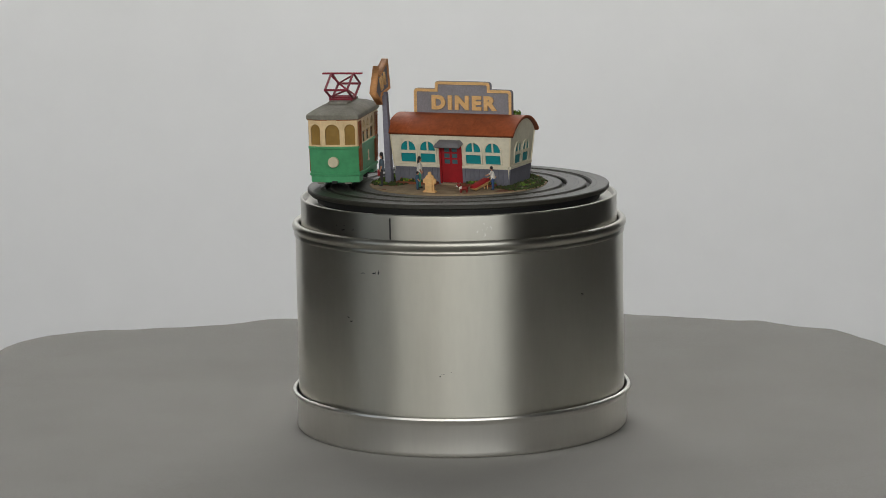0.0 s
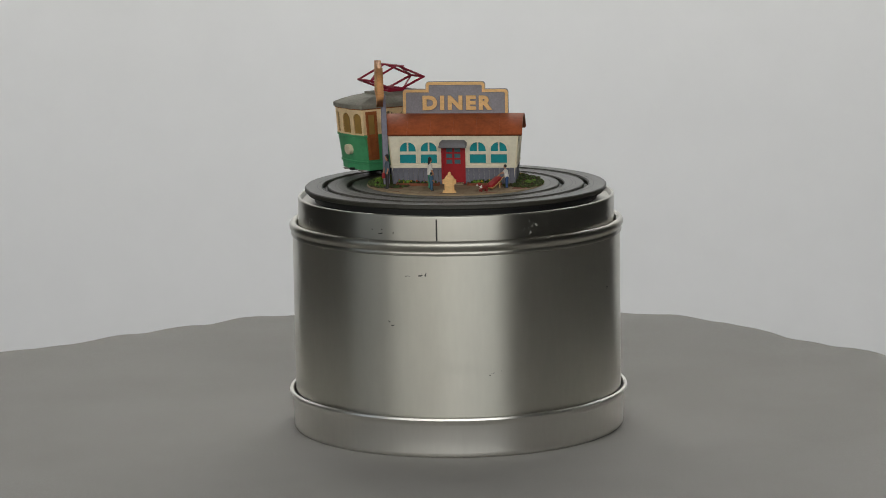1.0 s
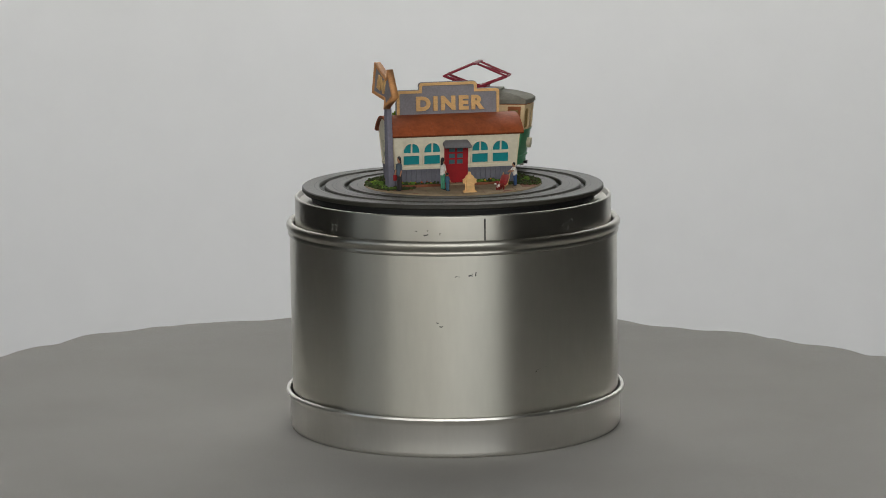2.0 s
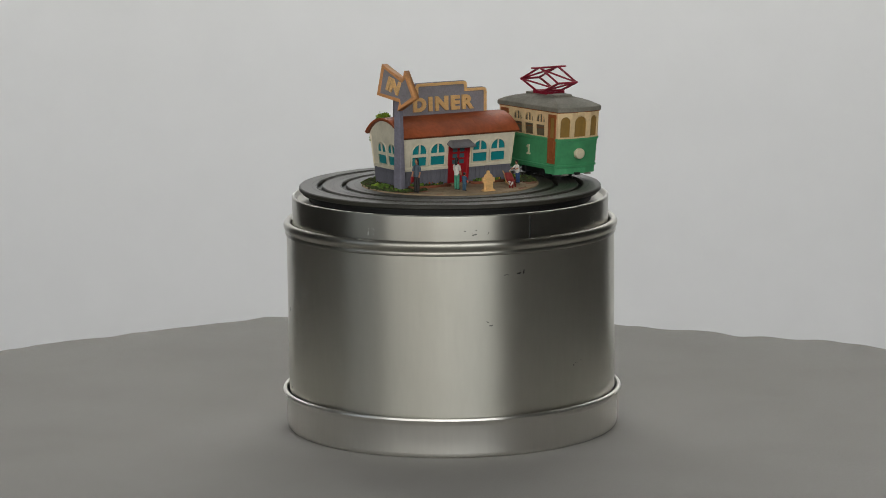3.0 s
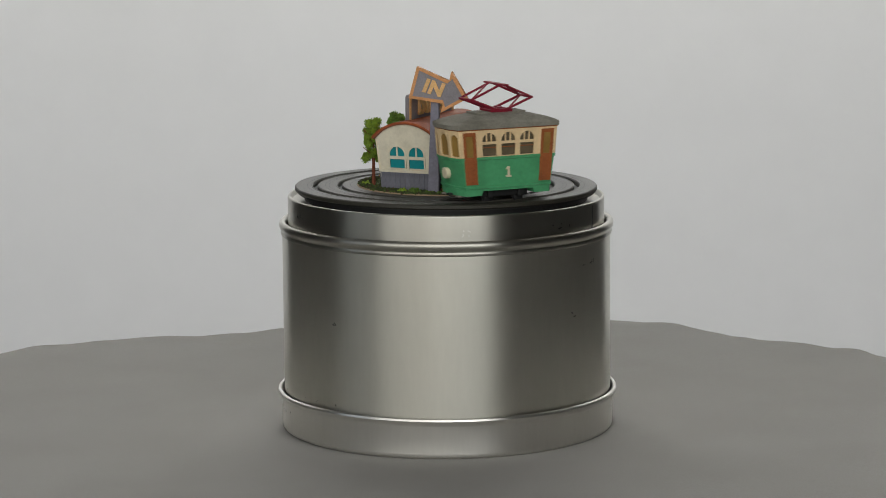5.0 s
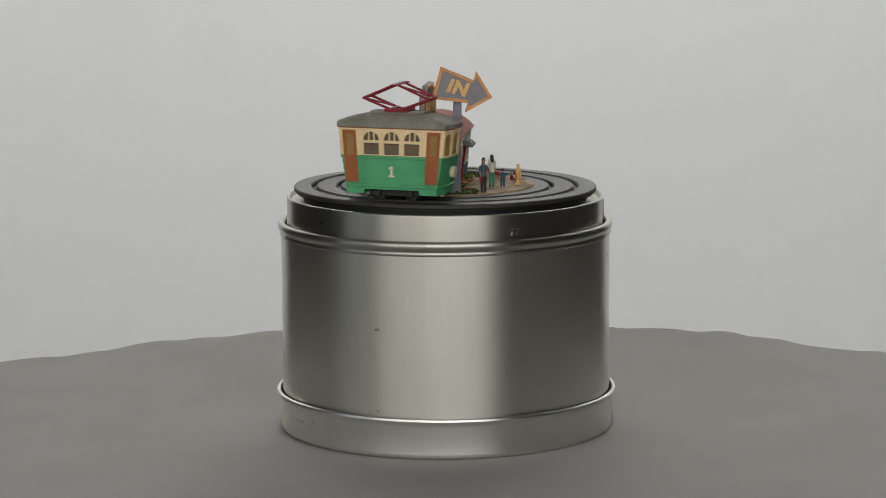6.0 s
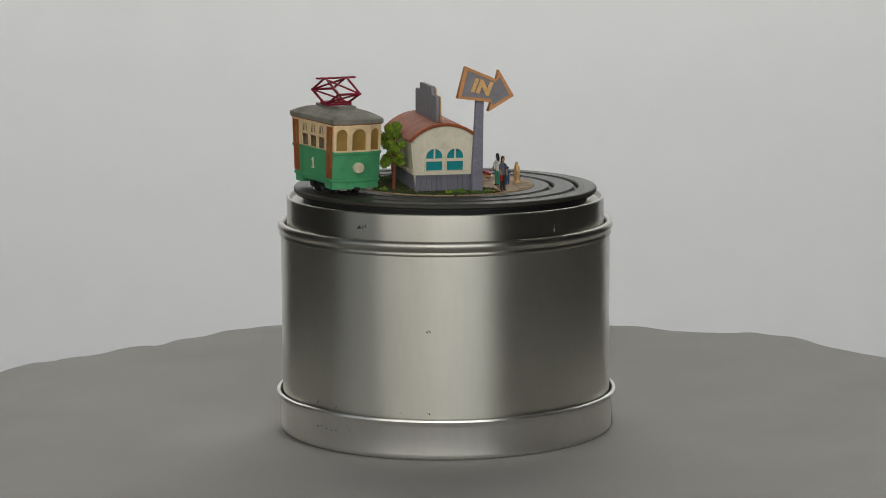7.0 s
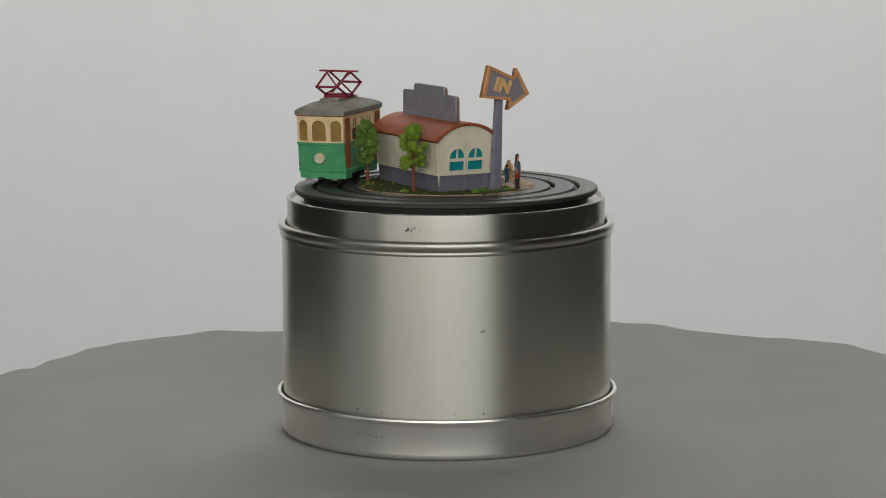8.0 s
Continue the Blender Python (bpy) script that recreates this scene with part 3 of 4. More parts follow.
# ---- planted plate, paving and beds ----
def plot():
    p = new("planted_plate")
    lathe_p = [(0, 0), (41.0, 0), (41.3, 0.4), (41.0, 1.0), (0, 1.0)]
    part("plate", lathe(bmesh.new(), lathe_p, 128), M_KERB, p, "brown plate under the slabs")
    part("kerb", lathe(bmesh.new(), [(40.5, 0.9), (40.5, 1.1), (41.2, 1.1), (41.5, 0.7), (41.5, 0), (41.2, 0), (41.2, 0.9), (40.5, 0.9)], 128), M_WALK, p, "beige rim")
    # paving: slabs in the front part, clipped to the round edge
    rr = 40.6
    for row, (ya, yb) in enumerate(((-41, -31.5), (-31.5, -22.5), (-22.5, -13.5), (-13.5, -6.5))):
        xs = np.arange(-42.0 + (row % 2) * 5, 43, 10.2)
        for xa, xb in zip(xs, xs[1:]):
            pts = []
            for i in range(7):
                pts.append((xa + 0.17 + (xb - xa - 0.34) * i / 6, ya + 0.17))
            for i in range(7):
                pts.append((xb - 0.17 - (xb - xa - 0.34) * i / 6, yb - 0.17))
            inside = []
            for px_, py_ in pts:
                d = math.hypot(px_, py_)
                inside.append((px_, py_) if d < rr else (px_ * rr / d, py_ * rr / d))
            if sum(1 for q in pts if math.hypot(*q) < rr) < 5 or (xa < -26 and row > 1) or (xb > 33 and row > 1):
                continue
            b = bmesh.new()
            try:
                loft(b, [[(u, v, 0.95) for u, v in inside], [(u, v, 1.12) for u, v in inside]])
            except ValueError:
                b.free()
                continue
            bmesh.ops.remove_doubles(b, verts=b.verts[:], dist=1e-3)
            part("paving_slab", b, M_WALK, p)
    tagged(p, "round beige paved plate under the diner", "base plate")
    on_tin(p, 0, 0, 112.45)


def scatter(name, count, region, size, materials, label, category, seed, tall=1.0):
    """Loose clumps of scatter material on the plate."""
    rnd = random.Random(seed)
    b = bmesh.new()
    made = 0
    while made < count:
        a, r = rnd.uniform(0, 2 * math.pi), 41.0 * math.sqrt(rnd.random())
        x, y = r * math.cos(a), r * math.sin(a)
        if not region(x, y):
            continue
        s = size * rnd.uniform(0.5, 1.3)
        q = bmesh.new()
        bmesh.ops.create_icosphere(q, subdivisions=1, radius=1.0)
        for v in q.verts:
            v.co *= rnd.uniform(0.6, 1.3)
            v.co = Vector((v.co.x * s + x, v.co.y * s + y, max(-0.2, v.co.z * s * tall + s * 0.3 * tall)))
        k = rnd.choices(range(len(materials)), weights=(9, 5, 4, 0.12)[:len(materials)])[0]
        merge(b, q, None, k)
        made += 1
    ob = part(name, b, materials, kind="stuff")
    tagged(ob, label, category, kind="stuff")
    on_tin(ob, 0, 0, 113.25)
    return ob


def inside_diner(x, y, grow=0.0):
    c, s = math.cos(radians(4)), math.sin(radians(4))
    u, v = c * (x + 0.6) + s * (y - 6), -s * (x + 0.6) + c * (y - 6)
    return abs(u) < 28.2 + grow and abs(v) < 13.0 + grow


def lawn(x, y):
    if inside_diner(x, y, -0.6) or math.hypot(x, y) > 41.0:
        return False
    edge = -7.5 + 2.5 * noise.noise(Vector((x * 0.15, 2, 0)))
    if x < -20:
        return y > -20 - 0.1 * (x + 20) + 3 * noise.noise(Vector((x * 0.2, y * 0.2, 0)))
    if x > 24:
        return y > -15 + 0.4 * (34 - x) + 2 * noise.noise(Vector((x * 0.2, y * 0.2, 0)))
    return y > 10 or edge < y < -6


def bed(x0, x1):
    t = new("flower_bed")
    part("edging", plate(rect(x0, x1, -5.0, 0.3), [rect(x0 + 0.8, x1 - 0.8, -4.2, 0.1)], 2.0, Matrix.Translation((0, 0, 1.0))), M_KERB, t)
    part("soil", box(bmesh.new(), x0 + 0.6, x1 - 0.6, -4.4, 0.2, 0, 1.5), M_SOIL, t)
    rnd = random.Random(int(x0 * 7) + 500)
    b = bmesh.new()
    for i in range(46):
        k = rnd.choices((0, 1, 2, 3), weights=(8, 6, 1.3, 1.6))[0]
        s = rnd.uniform(0.4, 0.95) * (0.7 if k > 1 else 1)
        blob(b, (rnd.uniform(x0 + 1, x1 - 1), rnd.uniform(-3.9, -0.2), 1.7 + rnd.uniform(0, 1.0) + (0.5 if k > 1 else 0)), (s, s, s), k, 1, 0.7, rnd.random() * 9)
    part("planting", b, (M_GRASS, M_LEAF2, M_FLOWER, M_FLOWER2), t, "low green plants with small orange flowers")
    tagged(t, "low flower bed edged in red-brown along the wall", "flower bed", "flower beds by the door")
    on_tin(t, -0.6 + 12.9 * math.sin(radians(4)), 6.0 - 12.9, LIFT - 0.4, 4.0)
    return t


# ---- trees ----
def tree(x, y, high, wide, leaf, seed, lean=0.0):
    rnd = random.Random(seed)
    t = new("tree")
    b = bmesh.new()
    mid = Vector((lean, 0, high * 0.45))
    rod(b, (0, 0, 0), mid, 0.95, 0.7, 8)
    rod(b, mid, (lean * 1.4, 0, high * 0.85), 0.7, 0.25, 7)
    for i in range(9):
        a, z = i * 2.4, high * (0.4 + 0.05 * i)
        rod(b, (lean * 0.9, 0, z), (lean + math.cos(a) * wide * 0.36, math.sin(a) * wide * 0.36, z + high * 0.13), 0.33, 0.12, 6)
    part("trunk", b, M_TRUNK, t, "thin red-brown trunk", smooth=True)
    b = bmesh.new()
    z0, z1 = high * 0.34, high
    clumps = []
    for i in range(40):
        f = rnd.random()
        r = wide * 0.5 * math.sin(math.pi * min(0.97, 0.2 + 0.74 * f)) ** 0.7 * rnd.uniform(0.2, 0.85)
        a = rnd.uniform(0, 6.28)
        clumps.append((lean + r * math.cos(a), r * math.sin(a), z0 + (z1 - z0) * (0.06 + 0.86 * f), rnd.uniform(1.2, 2.6)))
    for cx, cy, cz, cr in clumps:
        blob(b, (cx, cy, cz), (cr * 0.8, cr * 0.8, cr * 0.75), 0, 2, 0.7, rnd.random() * 20)
    for cx, cy, cz, cr in clumps:
        for j in range(60):
            d = Vector((rnd.gauss(0, 1), rnd.gauss(0, 1), rnd.gauss(0, 1))).normalized() * cr * rnd.uniform(0.7, 1.1)
            s = rnd.uniform(0.3, 0.62)
            c = Vector((cx, cy, cz)) + d
            q = Euler((rnd.uniform(0, 6), rnd.uniform(0, 6), rnd.uniform(0, 6))).to_matrix()
            vs = [b.verts.new(c + q @ Vector(p) * s) for p in ((-1, 0, 0), (0, -0.7, 0.25), (1, 0, 0), (0, 0.7, 0.25), (0, 0, -0.5))]
            k = 0 if rnd.random() < 0.85 else 1
            for f in ((0, 1, 2, 3), (0, 4, 1), (1, 4, 2), (2, 4, 3), (3, 4, 0)):
                b.faces.new([vs[n] for n in f]).material_index = k
    part("crown", b, leaf, t, "ragged crown of green foam leaves")
    tagged(t, "small model tree with ragged green crown", "tree", "model trees behind the diner")
    on_tin(t, x, y, LIFT - 0.3)


def bush(x, y, r, leaf, seed):
    rnd = random.Random(seed)
    b = bmesh.new()
    for i in range(60):
        d = Vector((rnd.gauss(0, 1), rnd.gauss(0, 1), abs(rnd.gauss(0, 1)))).normalized() * r * rnd.uniform(0.5, 1.0)
        s = rnd.uniform(0.35, 0.7)
        blob(b, d, (s, s, s), 0, 1, 0.8, rnd.random() * 9)
    ob = part("bush", b, leaf)
    tagged(ob, "low green model bush on the lawn", "bush", "bushes on the lawn")
    on_tin(ob, x, y, LIFT - 0.4)


# ---- cut-out hydrant ----
def hydrant():
    half = [(2.9, 0), (2.9, 1.0), (2.2, 1.1), (2.2, 4.2), (2.5, 4.3), (3.1, 4.3), (3.1, 6.2), (2.5, 6.2), (2.1, 6.3), (1.9, 7.2), (1.3, 7.9), (0.7, 8.2), (0.6, 9.3), (0.0, 9.6)]
    pts = half + [(-x, z) for x, z in reversed(half[:-1])]
    h = part("fire_hydrant", plate(pts, (), 1.3, UP), M_ORANGE)
    inner = [(1.6, 0.2), (1.6, 7.0), (1.0, 7.6), (-1.0, 7.6), (-1.6, 7.0), (-1.6, 0.2)]
    part("front_layer", plate(inner, (), 0.9, Matrix.Translation((0, -0.95, 0)) @ UP), M_ORANGE, h)
    part("cap_band", box(bmesh.new(), -2.5, 2.5, -1.2, 0.9, 6.0, 6.5, 0.1), M_ORANGE, h)
    part("foot_plate", box(bmesh.new(), -3.0, 3.0, -1.5, 1.2, 0, 0.7, 0.1), M_ORANGE, h)
    tagged(h, "pale orange cut-out fire hydrant on the paving", "hydrant")
    on_tin(h, 2.5, -34.0, 113.4, 2.0)


# ---- figurines: one plain mesh each ----
def figurine(x, y, rz, high, hair, shirt, legs, label, arms=(0.0, 0.0), stoop=0.0, long_hair=False, bag=False, stout=1.0):
    k = high / 11.5
    b = bmesh.new()
    mats = (hair, M_SKIN, shirt, legs, M_CRIM)
    for s in (-1, 1):
        rod(b, (s * 0.72, 0, 0.5), (s * 0.62, -0.1, 5.4), 0.5, 0.74, 8, 3)
        blob(b, (s * 0.75, -0.45, 0.35), (0.5, 0.95, 0.36), 0, 1)
    blob(b, (0, 0, 5.5), (1.35, 0.85, 0.9), 3, 2)
    sh = Vector((0, -stoop, 8.9))
    rod(b, (0, 0, 5.4), (0, -stoop * 0.5, 7.2), 1.15, 1.2, 10, 2)
    rod(b, (0, -stoop * 0.5, 7.1), sh, 1.2, 1.05, 10, 2)
    blob(b, sh, (1.55, 0.85, 0.65), 2, 2)
    for s, a in zip((-1, 1), arms):
        e = sh + Vector((s * 1.75, -math.sin(a) * 1.3, -1.8 * math.cos(a)))
        h = e + Vector((s * -0.1, -math.sin(a + 0.25) * 1.7, -1.7 * math.cos(a + 0.25)))
        rod(b, sh + Vector((s * 1.4, 0, 0)), e, 0.5, 0.42, 7, 2)
        rod(b, e, h, 0.38, 0.3, 7, 1)
        blob(b, h, (0.36, 0.36, 0.42), 1, 1)
        if bag and s < 0:
            box(b, h.x - 0.4, h.x + 0.4, h.y - 0.75, h.y + 0.75, h.z - 2.2, h.z - 0.2, 0.2, 4)
    rod(b, sh, sh + Vector((0, -0.1, 1.0)), 0.42, 0.4, 7, 1)
    hd = sh + Vector((0, -0.25 - stoop * 0.2, 1.75))
    blob(b, hd, (0.68, 0.74, 0.92), 1, 2)
    blob(b, hd + Vector((0, 0.24, 0.3)), (0.86, 0.82, 0.92), 0, 2)
    if long_hair:
        blob(b, hd + Vector((0, 0.7, -0.9)), (0.8, 0.45, 1.5), 0, 2)
    bmesh.ops.scale(b, vec=(k * stout, k * stout, k), verts=b.verts[:])
    f = part("figurine", b, mats, smooth=True)
    tagged(f, label, "figurine", "figurines on the paving")
    on_tin(f, x, y, 113.45, rz)


def dog():
    b = bmesh.new()
    blob(b, (0, 0, 1.7), (1.9, 0.95, 0.95), 0, 2)
    blob(b, (1.7, 0, 2.9), (0.9, 0.75, 0.8), 0, 2)
    blob(b, (2.4, 0, 2.6), (0.6, 0.45, 0.4), 1, 2)
    blob(b, (1.0, 0, 1.7), (0.8, 0.85, 0.9), 1, 2)
    for x in (-1.2, 1.1):
        for y in (-0.6, 0.6):
            rod(b, (x, y, 0), (x, y * 0.9, 1.5), 0.34, 0.45, 7, 0)
    for y in (-0.6, 0.6):
        blob(b, (1.5, y, 3.1), (0.3, 0.2, 0.6), 0, 1)
    rod(b, (-1.7, 0, 2.1), (-2.5, 0, 3.1), 0.25, 0.12, 6, 0)
    bmesh.ops.scale(b, vec=(1.2, 1.25, 1.2), verts=b.verts[:])
    f = part("dog_figurine", b, (M_DOG, M_SHIRTW), smooth=True)
    tagged(f, "small red-brown and white dog figurine", "figurine")
    on_tin(f, 17.4, -29.6, 113.45, 215)


def cart():
    t = new("toy_cart")
    def tub(w, l0, l1, z):
        return [(w * s, y, z) for s, y in ((-0.75, l0), (0.75, l0), (1, l0 * 0.6), (1, l1 * 0.7), (0.8, l1), (-0.8, l1), (-1, l1 * 0.7), (-1, l0 * 0.6))]
    up = Matrix.Rotation(radians(16), 4, "X") @ Matrix.Translation((0, 0, 0.9))
    part("hull", mm(loft(bmesh.new(), [tub(1.2, -4.2, 4.2, 0.6), tub(2.1, -5.8, 5.6, 2.0), tub(1.7, -5.2, 5.0, 2.0), tub(1.1, -4.0, 4.0, 1.2)]), up), M_ORANGE, t, "pale orange hull")
    part("load", mm(loft(bmesh.new(), [tub(1.5, -5.0, 4.8, 1.4), tub(1.85, -5.3, 5.2, 2.2), tub(1.7, -5.0, 5.0, 3.0), tub(1.0, -3.6, 3.8, 3.5)]), up), M_CRIM, t, "red filling heaped over the rim", smooth=True)
    b = rod(bmesh.new(), (-0.35, -4.0, 0.85), (0.35, -4.0, 0.85), 0.85, 0.85, 14)
    part("wheel", b, M_CHASSIS, t)
    for s in (-1, 1):
        part("leg", rod(bmesh.new(), (s * 1.0, 3.0, 0), (s * 1.1, 2.8, 2.8), 0.25), M_ORANGE, t)
        part("handle", rod(bmesh.new(), (s * 1.5, 4.6, 4.4), (s * 1.6, 8.0, 5.3), 0.25), M_ORANGE, t)
    tagged(t, "small red model cart with pale rim on the paving", "cart")
    on_tin(t, 21.3, -19.0, 113.45, -18)


# ---- tram ----
TRAM_R = 0.0540


def tram():
    t = new("tram")
    HL, HW = 26.6, 11.2  # half length to the middle of the ends, half width
    CH = 24.8  # where the sides end and the ends begin to turn in
    EW = 5.2  # half width of the middle end panel
    def ring(grow, z, short=0.0):
        g = grow
        return [(x, y, z) for x, y in ((HL + g - short, -EW), (HL + g - short, EW), (CH + g * 0.7 - short, HW + g), (-CH - g * 0.7 + short, HW + g), (-HL - g + short, EW), (-HL - g + short, -EW), (-CH - g * 0.7 + short, -HW - g), (CH + g * 0.7 - short, -HW - g))]
    # green lower shell, ends reach a little lower than the sides
    b = loft(bmesh.new(), [ring(-1.6, 5.5, 1.2), ring(0.0, 5.5, 1.6), ring(0.25, 6.8, 1.4), ring(0.25, 20.2, 0.2), ring(-1.2, 20.2)])
    body = part("lower_body", b, M_GREEN, t, "green lower body panels", smooth=True)
    part("belt_rail", loft(bmesh.new(), [ring(0.25, 19.2, 0.2), ring(0.65, 19.4, 0.2), ring(0.65, 20.5, 0.15), ring(0.2, 20.8, 0.1)]), M_GREEN, t, smooth=True)
    part("bumper", loft(bmesh.new(), [ring(0.2, 6.6, 1.5), ring(0.75, 6.8, 1.5), ring(0.75, 7.7, 1.4), ring(0.2, 7.9, 1.4)]), M_GREEN, t, smooth=True)
    for e in (-1, 1):
        def apron(g, z):
            return [(e * x, y, z) for x, y in ((13.4 + g, -HW - 0.1), (CH - 1.3, -HW - 0.1), (HL - 1.4, -EW), (HL - 1.4, EW), (CH - 1.3, HW + 0.1), (13.4 + g, HW + 0.1))]
        part("skirt", loft(bmesh.new(), [apron(1.6, 3.5), apron(0.0, 6.9)]), M_GREEN, t)
    # upper walls with real openings
    H0, H1 = 20.2, 33.4
    for s in (-1, 1):
        turn = Matrix.Identity(4) if s < 0 else Matrix.Rotation(math.pi, 4, "Z")
        holes = []
        for x in (-9.8, 0.0, 9.8):
            holes.append(rect(x - 3.7, x + 3.7, 21.0, 26.2))
            holes.append(arch(x, 27.4, 31.2, 7.6, 12)[0:2] + [(x + 3.8 * math.cos(a), 27.4 + 3.9 * math.sin(a)) for a in np.linspace(0, math.pi, 13)])
        holes += [rect(17.2, 23.2, 20.1, 31.6), rect(-23.2, -17.2, 20.1, 31.6)]
        w = part("side_wall", plate(rect(-CH, CH, H0 - 0.1, H1), holes, 0.9, turn @ Matrix.Translation((0, -HW + 0.1, 0)) @ UP), M_TCREAM, t)
        for x in (-9.8, 0.0, 9.8):
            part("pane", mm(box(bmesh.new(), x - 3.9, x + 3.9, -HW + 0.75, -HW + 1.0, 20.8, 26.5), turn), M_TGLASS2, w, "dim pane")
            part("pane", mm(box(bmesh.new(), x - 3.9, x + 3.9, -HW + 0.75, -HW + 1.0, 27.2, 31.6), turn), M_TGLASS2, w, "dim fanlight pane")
            for dx in (-1.25, 1.25):
                part("glazing_bar", mm(box(bmesh.new(), x + dx - 0.28, x + dx + 0.28, -HW + 0.1, -HW + 0.6, 27.3, 31.0), turn), M_TCREAM, w)
            part("glazing_bar", mm(box(bmesh.new(), x - 3.7, x + 3.7, -HW + 0.3, -HW + 0.65, 24.6, 24.9), turn), M_TDOOR, w)
        for x in (-20.2, 20.2):
            dn = part("door", plate(rect(x - 3.2, x + 3.2, 8.6, 31.8), [rect(x - 1.9, x + 1.9, 20.8, 30.2)], 0.9, turn @ Matrix.Translation((0, -HW - 0.25, 0)) @ UP), M_TDOOR, t, "brown wooden folding door")
            part("pane", mm(box(bmesh.new(), x - 2.1, x + 2.1, -HW - 0.05, -HW + 0.15, 20.6, 30.4), turn), M_TGLASS, dn)
            part("panel", plate(rect(x - 2.1, x + 2.1, 10.2, 19.4), [rect(x - 1.6, x + 1.6, 10.7, 18.9)], 0.3, turn @ Matrix.Translation((0, -HW - 0.8, 0)) @ UP), M_TDOOR, dn)
        part("number", figure_one(turn @ Matrix.Translation((0, -HW - 0.4, 11.2)) @ UP), M_WHITE, t, "small ivory figure 1")
    # ends: a middle panel and two turned ones, a window in each
    for e in (0, 1):
        spin = Matrix.Rotation(math.pi / 2 + e * math.pi, 4, "Z")
        mid = spin @ Matrix.Translation((0, -HL, 0)) @ UP
        f = part("end_wall", plate(rect(-EW, EW, H0 - 0.1, H1), [arch(0, 21.2, 30.9, 6.8)], 0.9, mid), M_TCREAM, t)
        part("pane", plate(rect(-3.7, 3.7, 20.8, 31.1), (), 0.25, spin @ Matrix.Translation((0, -HL + 0.6, 0)) @ UP), M_TGLASS, f, "olive-tinted pane")
        part("destination_box", box_at(spin, -2.4, 2.4, -HL - 0.7, -HL + 0.2, 31.2, 32.9, 0.25), M_TCREAM, f)
        for s in (-1, 1):
            a = Vector((s * EW, -HL, 0))
            c = Vector((s * HW, -CH, 0))
            ang = math.atan2((c - a).y, (c - a).x) if s > 0 else math.atan2((a - c).y, (a - c).x)
            wlen = (c - a).length
            mm_ = spin @ Matrix.Translation((a + c) / 2) @ Matrix.Rotation(ang, 4, "Z")
            g = part("end_wall", plate(rect(-wlen / 2, wlen / 2, H0 - 0.1, H1), [arch(-s * 0.2, 21.2, 30.9, 4.9)], 0.9, mm_ @ UP), M_TCREAM, t)
            part("pane", plate(rect(-2.7 - s * 0.2, 2.7 - s * 0.2, 20.8, 31.1), (), 0.25, mm_ @ Matrix.Translation((0, 0.6, 0)) @ UP), M_TGLASS, g, "olive-tinted pane")
        lamp = lathe(bmesh.new(), [(0, 1.6), (2.2, 1.6), (2.45, 1.4), (2.5, 1.1), (2.5, -0.6), (0, -0.6)], 32)
        part("headlight", mm(lamp, spin @ Matrix.Translation((0, -HL - 0.1, 13.2)) @ UP), M_WHITE, t, "round ivory headlight disc")
        part("coupler", box_at(spin, -1.2, 1.2, -HL - 0.6, -HL + 3, 3.0, 4.2, 0.2), M_CHASSIS, t)
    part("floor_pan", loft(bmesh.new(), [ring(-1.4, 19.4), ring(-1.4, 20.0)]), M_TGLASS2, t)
    # roof
    b = loft(bmesh.new(), [ring(-1.0, 33.1), ring(0.9, 33.1), ring(1.1, 33.3), ring(1.1, 35.0), ring(0.8, 35.4, 0.2), ring(-1.2, 36.8, 2.4), ring(-3.4, 38.0, 5.4), ring(-6.0, 38.8, 8.4), ring(-7.6, 39.0, 10.0)])
    part("roof", b, M_TROOF, t, "dusty grey roof with a square eave")
    part("eave_strip", loft(bmesh.new(), [ring(0.2, 32.7), ring(0.6, 32.7), ring(0.6, 33.2), ring(0.2, 33.2)]), M_TDOOR, t, "thin brown strip under the eave")
    part("roof_walkway", box(bmesh.new(), -12.6, 12.6, -4.7, 4.7, 38.7, 39.8, 0.2), M_TROOF, t, "flat grey board on the roof")
    # pantograph: four braced arms, knee bars and one flat collector strip
    p = part("pantograph", pantograph_base(), M_PANTO, t, "crimson folding current collector")
    def arms(name, pts, r):
        b = bmesh.new()
        for a, c in pts:
            rod(b, a, c, r, r, 6)
        return part(name, b, M_PANTO, p)
    zb, zk, za, w = 40.6, 45.6, 51.7, 5.2
    for s in (-1, 1):
        foot, knee, head = s * 2.2, s * 15.4, s * 0.9
        arms("lower_arm", [((foot, k * w, zb), (knee, k * w, zk)) for k in (-1, 1)], 0.6)
        arms("lower_brace", [((foot + s * 1.5, -s * w, zb + 0.7), (knee, s * w, zk))], 0.45)
        arms("knee_bar", [((knee, -w - 0.5, zk), (knee, w + 0.5, zk))], 0.55)
        arms("upper_arm", [((knee, k * w, zk), (head, k * w, za)) for k in (-1, 1)], 0.55)
        arms("upper_brace", [((head + s * 1.0, -s * w, za - 0.5), (knee, s * w, zk))], 0.45)
    part("collector_strip", box(bmesh.new(), -1.3, 1.3, -9.5, 9.5, za - 0.2, za + 0.6, 0.25), M_PANTO, p)
    # running gear
    part("underframe", box(bmesh.new(), -13.5, 13.5, -7.6, 7.6, 2.2, 8.5, 0.4), M_CHASSIS, t)
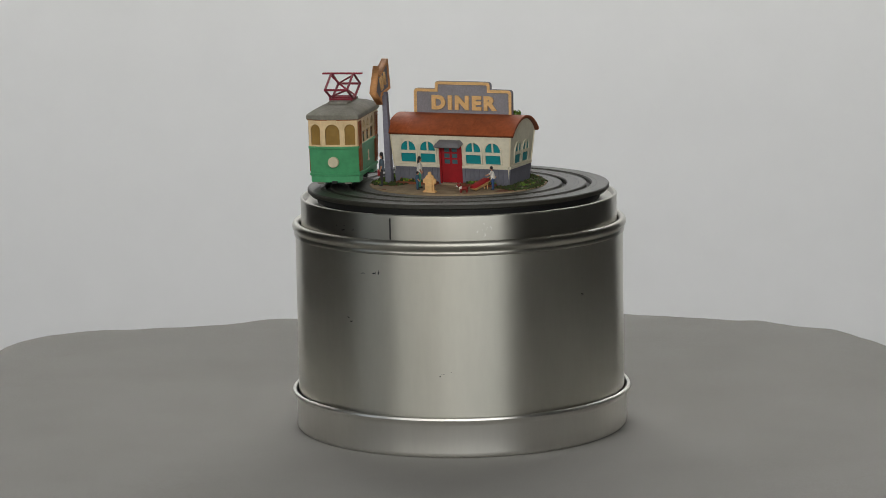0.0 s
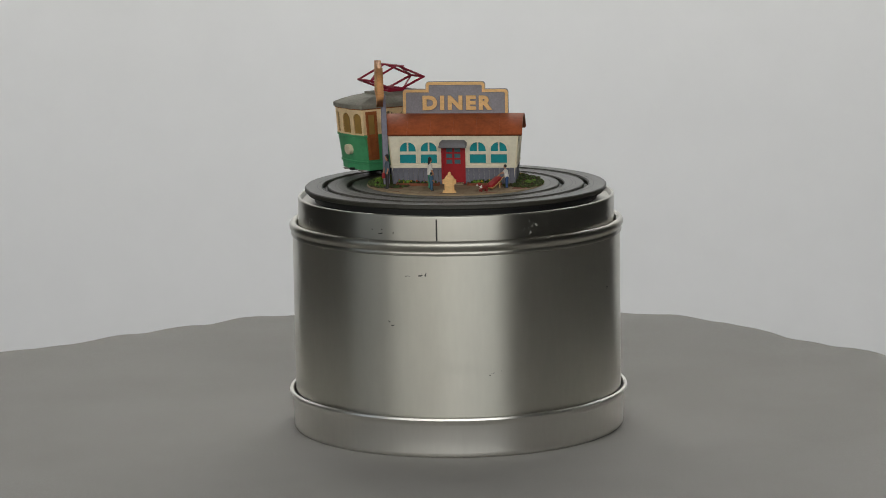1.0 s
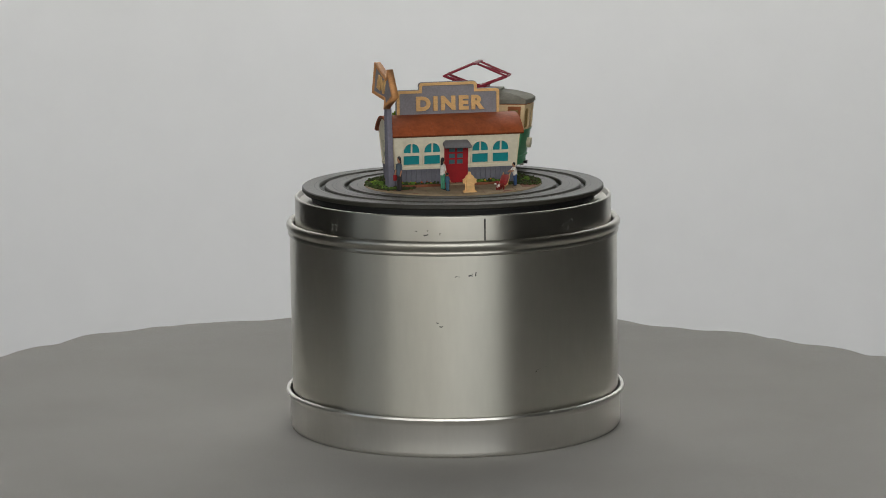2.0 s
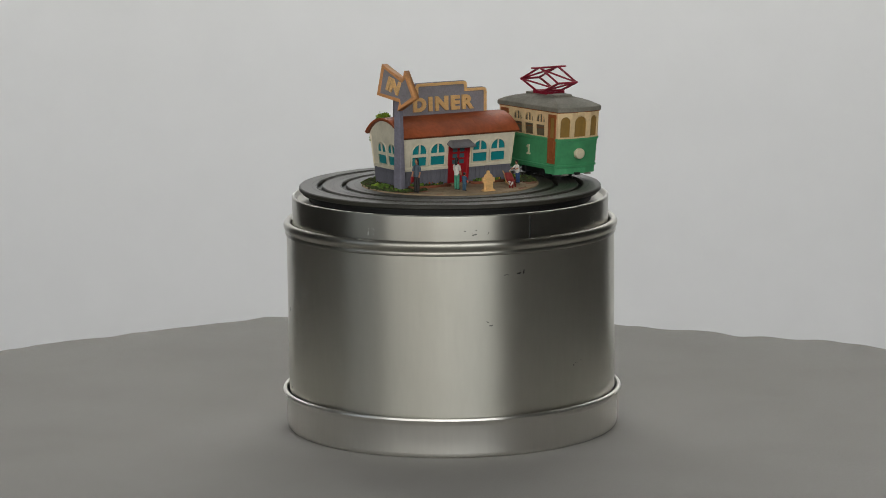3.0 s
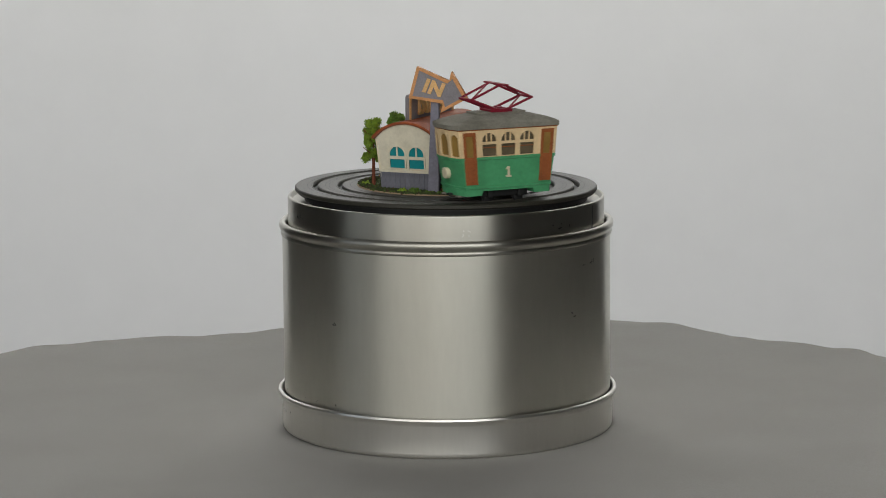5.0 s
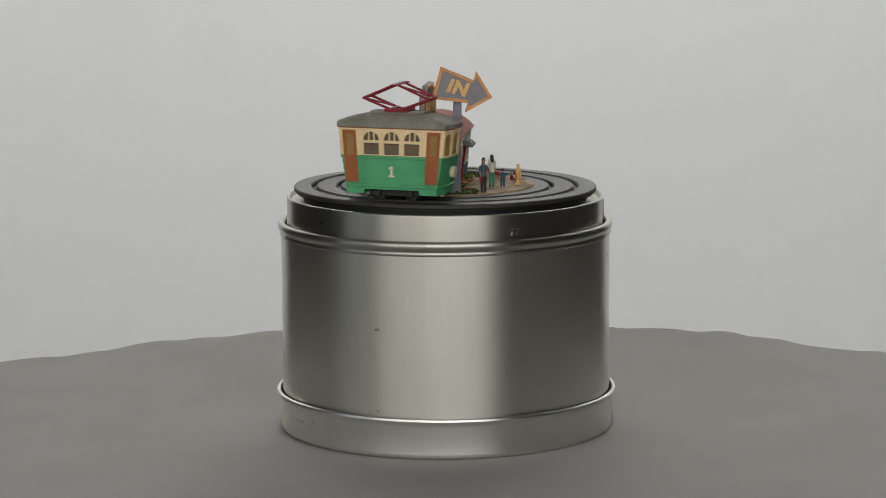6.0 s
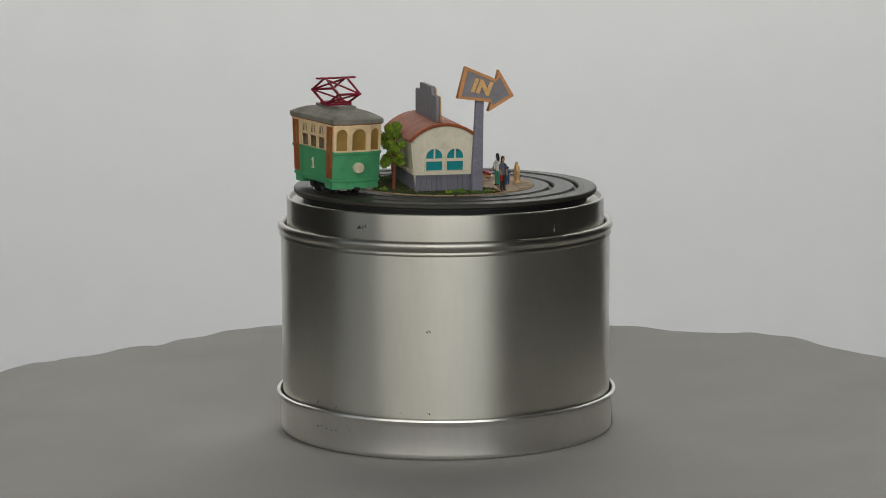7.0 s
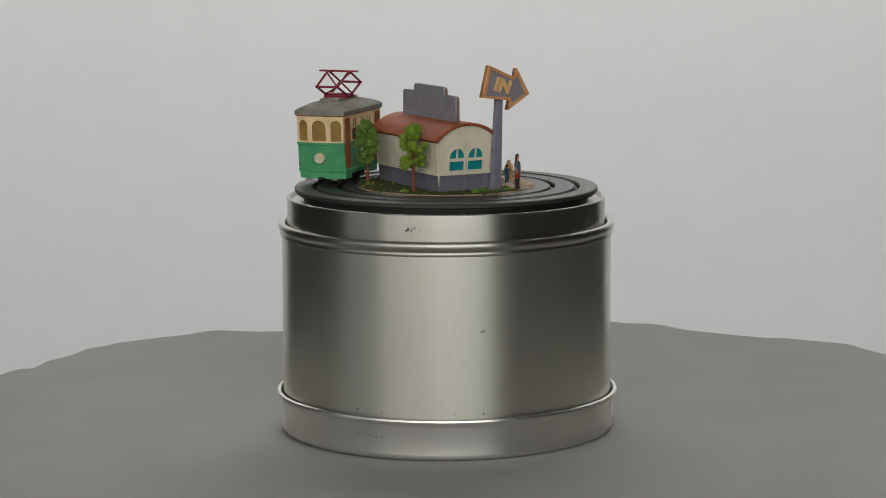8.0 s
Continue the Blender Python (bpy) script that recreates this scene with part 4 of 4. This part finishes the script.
    for x in (-8.6, 8.6):
        for s in (-1, 1):
            w = lathe(bmesh.new(), [(0, -0.9), (2.2, -0.9), (2.9, -0.6), (2.9, 0.5), (3.3, 0.6), (3.3, 0.9), (0, 0.9)], 24)
            part("wheel", mm(w, Matrix.Translation((x, s * 6.2, 2.55)) @ Matrix.Rotation(radians(90 * s), 4, "X")), M_CHASSIS, t, smooth=True)
            part("axle_box", box(bmesh.new(), x - 1.4, x + 1.4, s * 8.6 - 0.8, s * 8.6 + 0.8, 2.0, 5.4, 0.3), M_CHASSIS, t)
    for e in (0, 1):
        spin = Matrix.Rotation(math.pi / 2 + e * math.pi, 4, "Z")
        for x in (-6.4, 6.4):
            part("step_plate", box_at(spin, x - 1.5, x + 1.5, -HL + 0.4, -HL + 2.4, 2.9, 3.6, 0.15), M_TROOF, t)
    # the body narrows lengthwise towards the rails
    for ob in t.children_recursive:
        for v in ob.data.vertices:
            if v.co.z < 0.034:
                v.co.x *= 1 - 0.105 * (0.034 - v.co.z) / 0.030
    tagged(t, "green and cream model tram with a crimson pantograph", "tram")
    return t


def figure_one(m):
    return plate([(-1.5, 0), (1.5, 0), (1.5, 0.8), (0.6, 0.8), (0.6, 4.8), (-0.4, 4.8), (-1.5, 3.9), (-1.3, 3.3), (-0.5, 3.7), (-0.5, 0.8), (-1.5, 0.8)], (), 0.5, m)


def box_at(m, *a):
    return mm(box(bmesh.new(), *a), m)


def pantograph_base():
    b = bmesh.new()
    for s in (-1, 1):
        box(b, -5.4, 5.4, s * 5.0 - 0.5, s * 5.0 + 0.5, 39.6, 41.0, 0.15)
        box(b, s * 2.4 - 0.7, s * 2.4 + 0.7, -5.6, 5.6, 39.8, 41.4, 0.15)
        box(b, s * 5.0 - 0.45, s * 5.0 + 0.45, -5.4, 5.4, 39.6, 40.7, 0.15)
    return b


diner()
arrow_sign()
plot()
scatter("grass_scatter", 3400, lawn, 0.72, (M_GRASS, M_MOSS, M_SOIL, M_FLOWER), "green and brown scatter grass round the walls", "grass", 5)
bed(-26.5, -6.4)
bed(6.4, 22.5)
tree(-21.7, 26.5, 32.0, 14.0, (M_LEAF, M_LEAF2), 11)
tree(13.2, 34.0, 31.5, 12.5, (M_LEAF2, M_LEAF), 12)
for bx, by, br, leaf, seed in ((-20.5, 31.0, 2.4, M_LEAF, 1), (9.0, 35.5, 2.6, M_LEAF2, 2), (-35.0, -2.0, 3.2, M_LEAF2, 3), (-36.5, 3.0, 2.6, M_LEAF, 13), (-33.5, -9.0, 2.0, M_LEAF2, 14), (-34.0, -15.0, 1.8, M_LEAF2, 4), (34.5, -2.0, 2.4, M_LEAF2, 6), (30.5, -9.0, 1.8, M_GRASS, 7), (36.0, 6.0, 2.0, M_LEAF2, 8), (-31.0, -16.5, 2.0, M_LEAF2, 9), (-36.5, 6.0, 2.2, M_GRASS, 10)):
    bush(bx, by, br, leaf, seed)
hydrant()
figurine(-28.2, -22.8, -62, 15.6, M_HAIR, M_SHIRTG, M_DARKT, "dark-haired figurine in blue-grey top with red bag", (0.25, 0.1), 0.0, True, True, stout=0.8)
figurine(-8.2, -23.4, 116, 14.6, M_HAIR, M_SHIRTW, M_TEALT, "figurine in white top and sea-green trousers", (0.2, 0.3), 0.0, True, stout=0.84)
figurine(-6.8, -28.3, 110, 8.4, M_HAIR, M_SHIRTB, M_SHIRTB, "small figurine in blue beside a taller one", (0.3, 0.3), stout=1.15)
figurine(26.6, -17.6, -75, 10.8, M_HAIR, M_SHIRTW, M_JEANS, "figurine in white shirt and jeans bending to a cart", (0.9, 1.0), 0.6, stout=0.95)
dog()
cart()
TRAM = tram()


# ---- what moves ----
def motions():
    times = [k * 0.25 for k in range(33)]
    for ob, base in SPINNING:
        walk(ob, [(t, turned(t) @ base) for t in times])
    rows = []
    for k in range(81):
        t = k * 0.1
        ang = 171.11 - 46.618 * t - 0.3863 * t * t + 0.04971 * t ** 3
        yaw = 3.69 + 0.045 * (t - 4) - 0.1705 * (t - 4) ** 2 + 0.01939 * (t - 4) ** 3
        rel = ang - SPEED * (t - 1.5)
        a = radians(rel)
        on_board = pose(TRAM_R * math.cos(a), TRAM_R * math.sin(a), 0.1129, 0, 0, rel - 90 + yaw)
        rows.append((t, turned(t) @ Matrix.Translation((*AXIS, 0)) @ TILT @ on_board))
    walk(TRAM, rows)


motions()
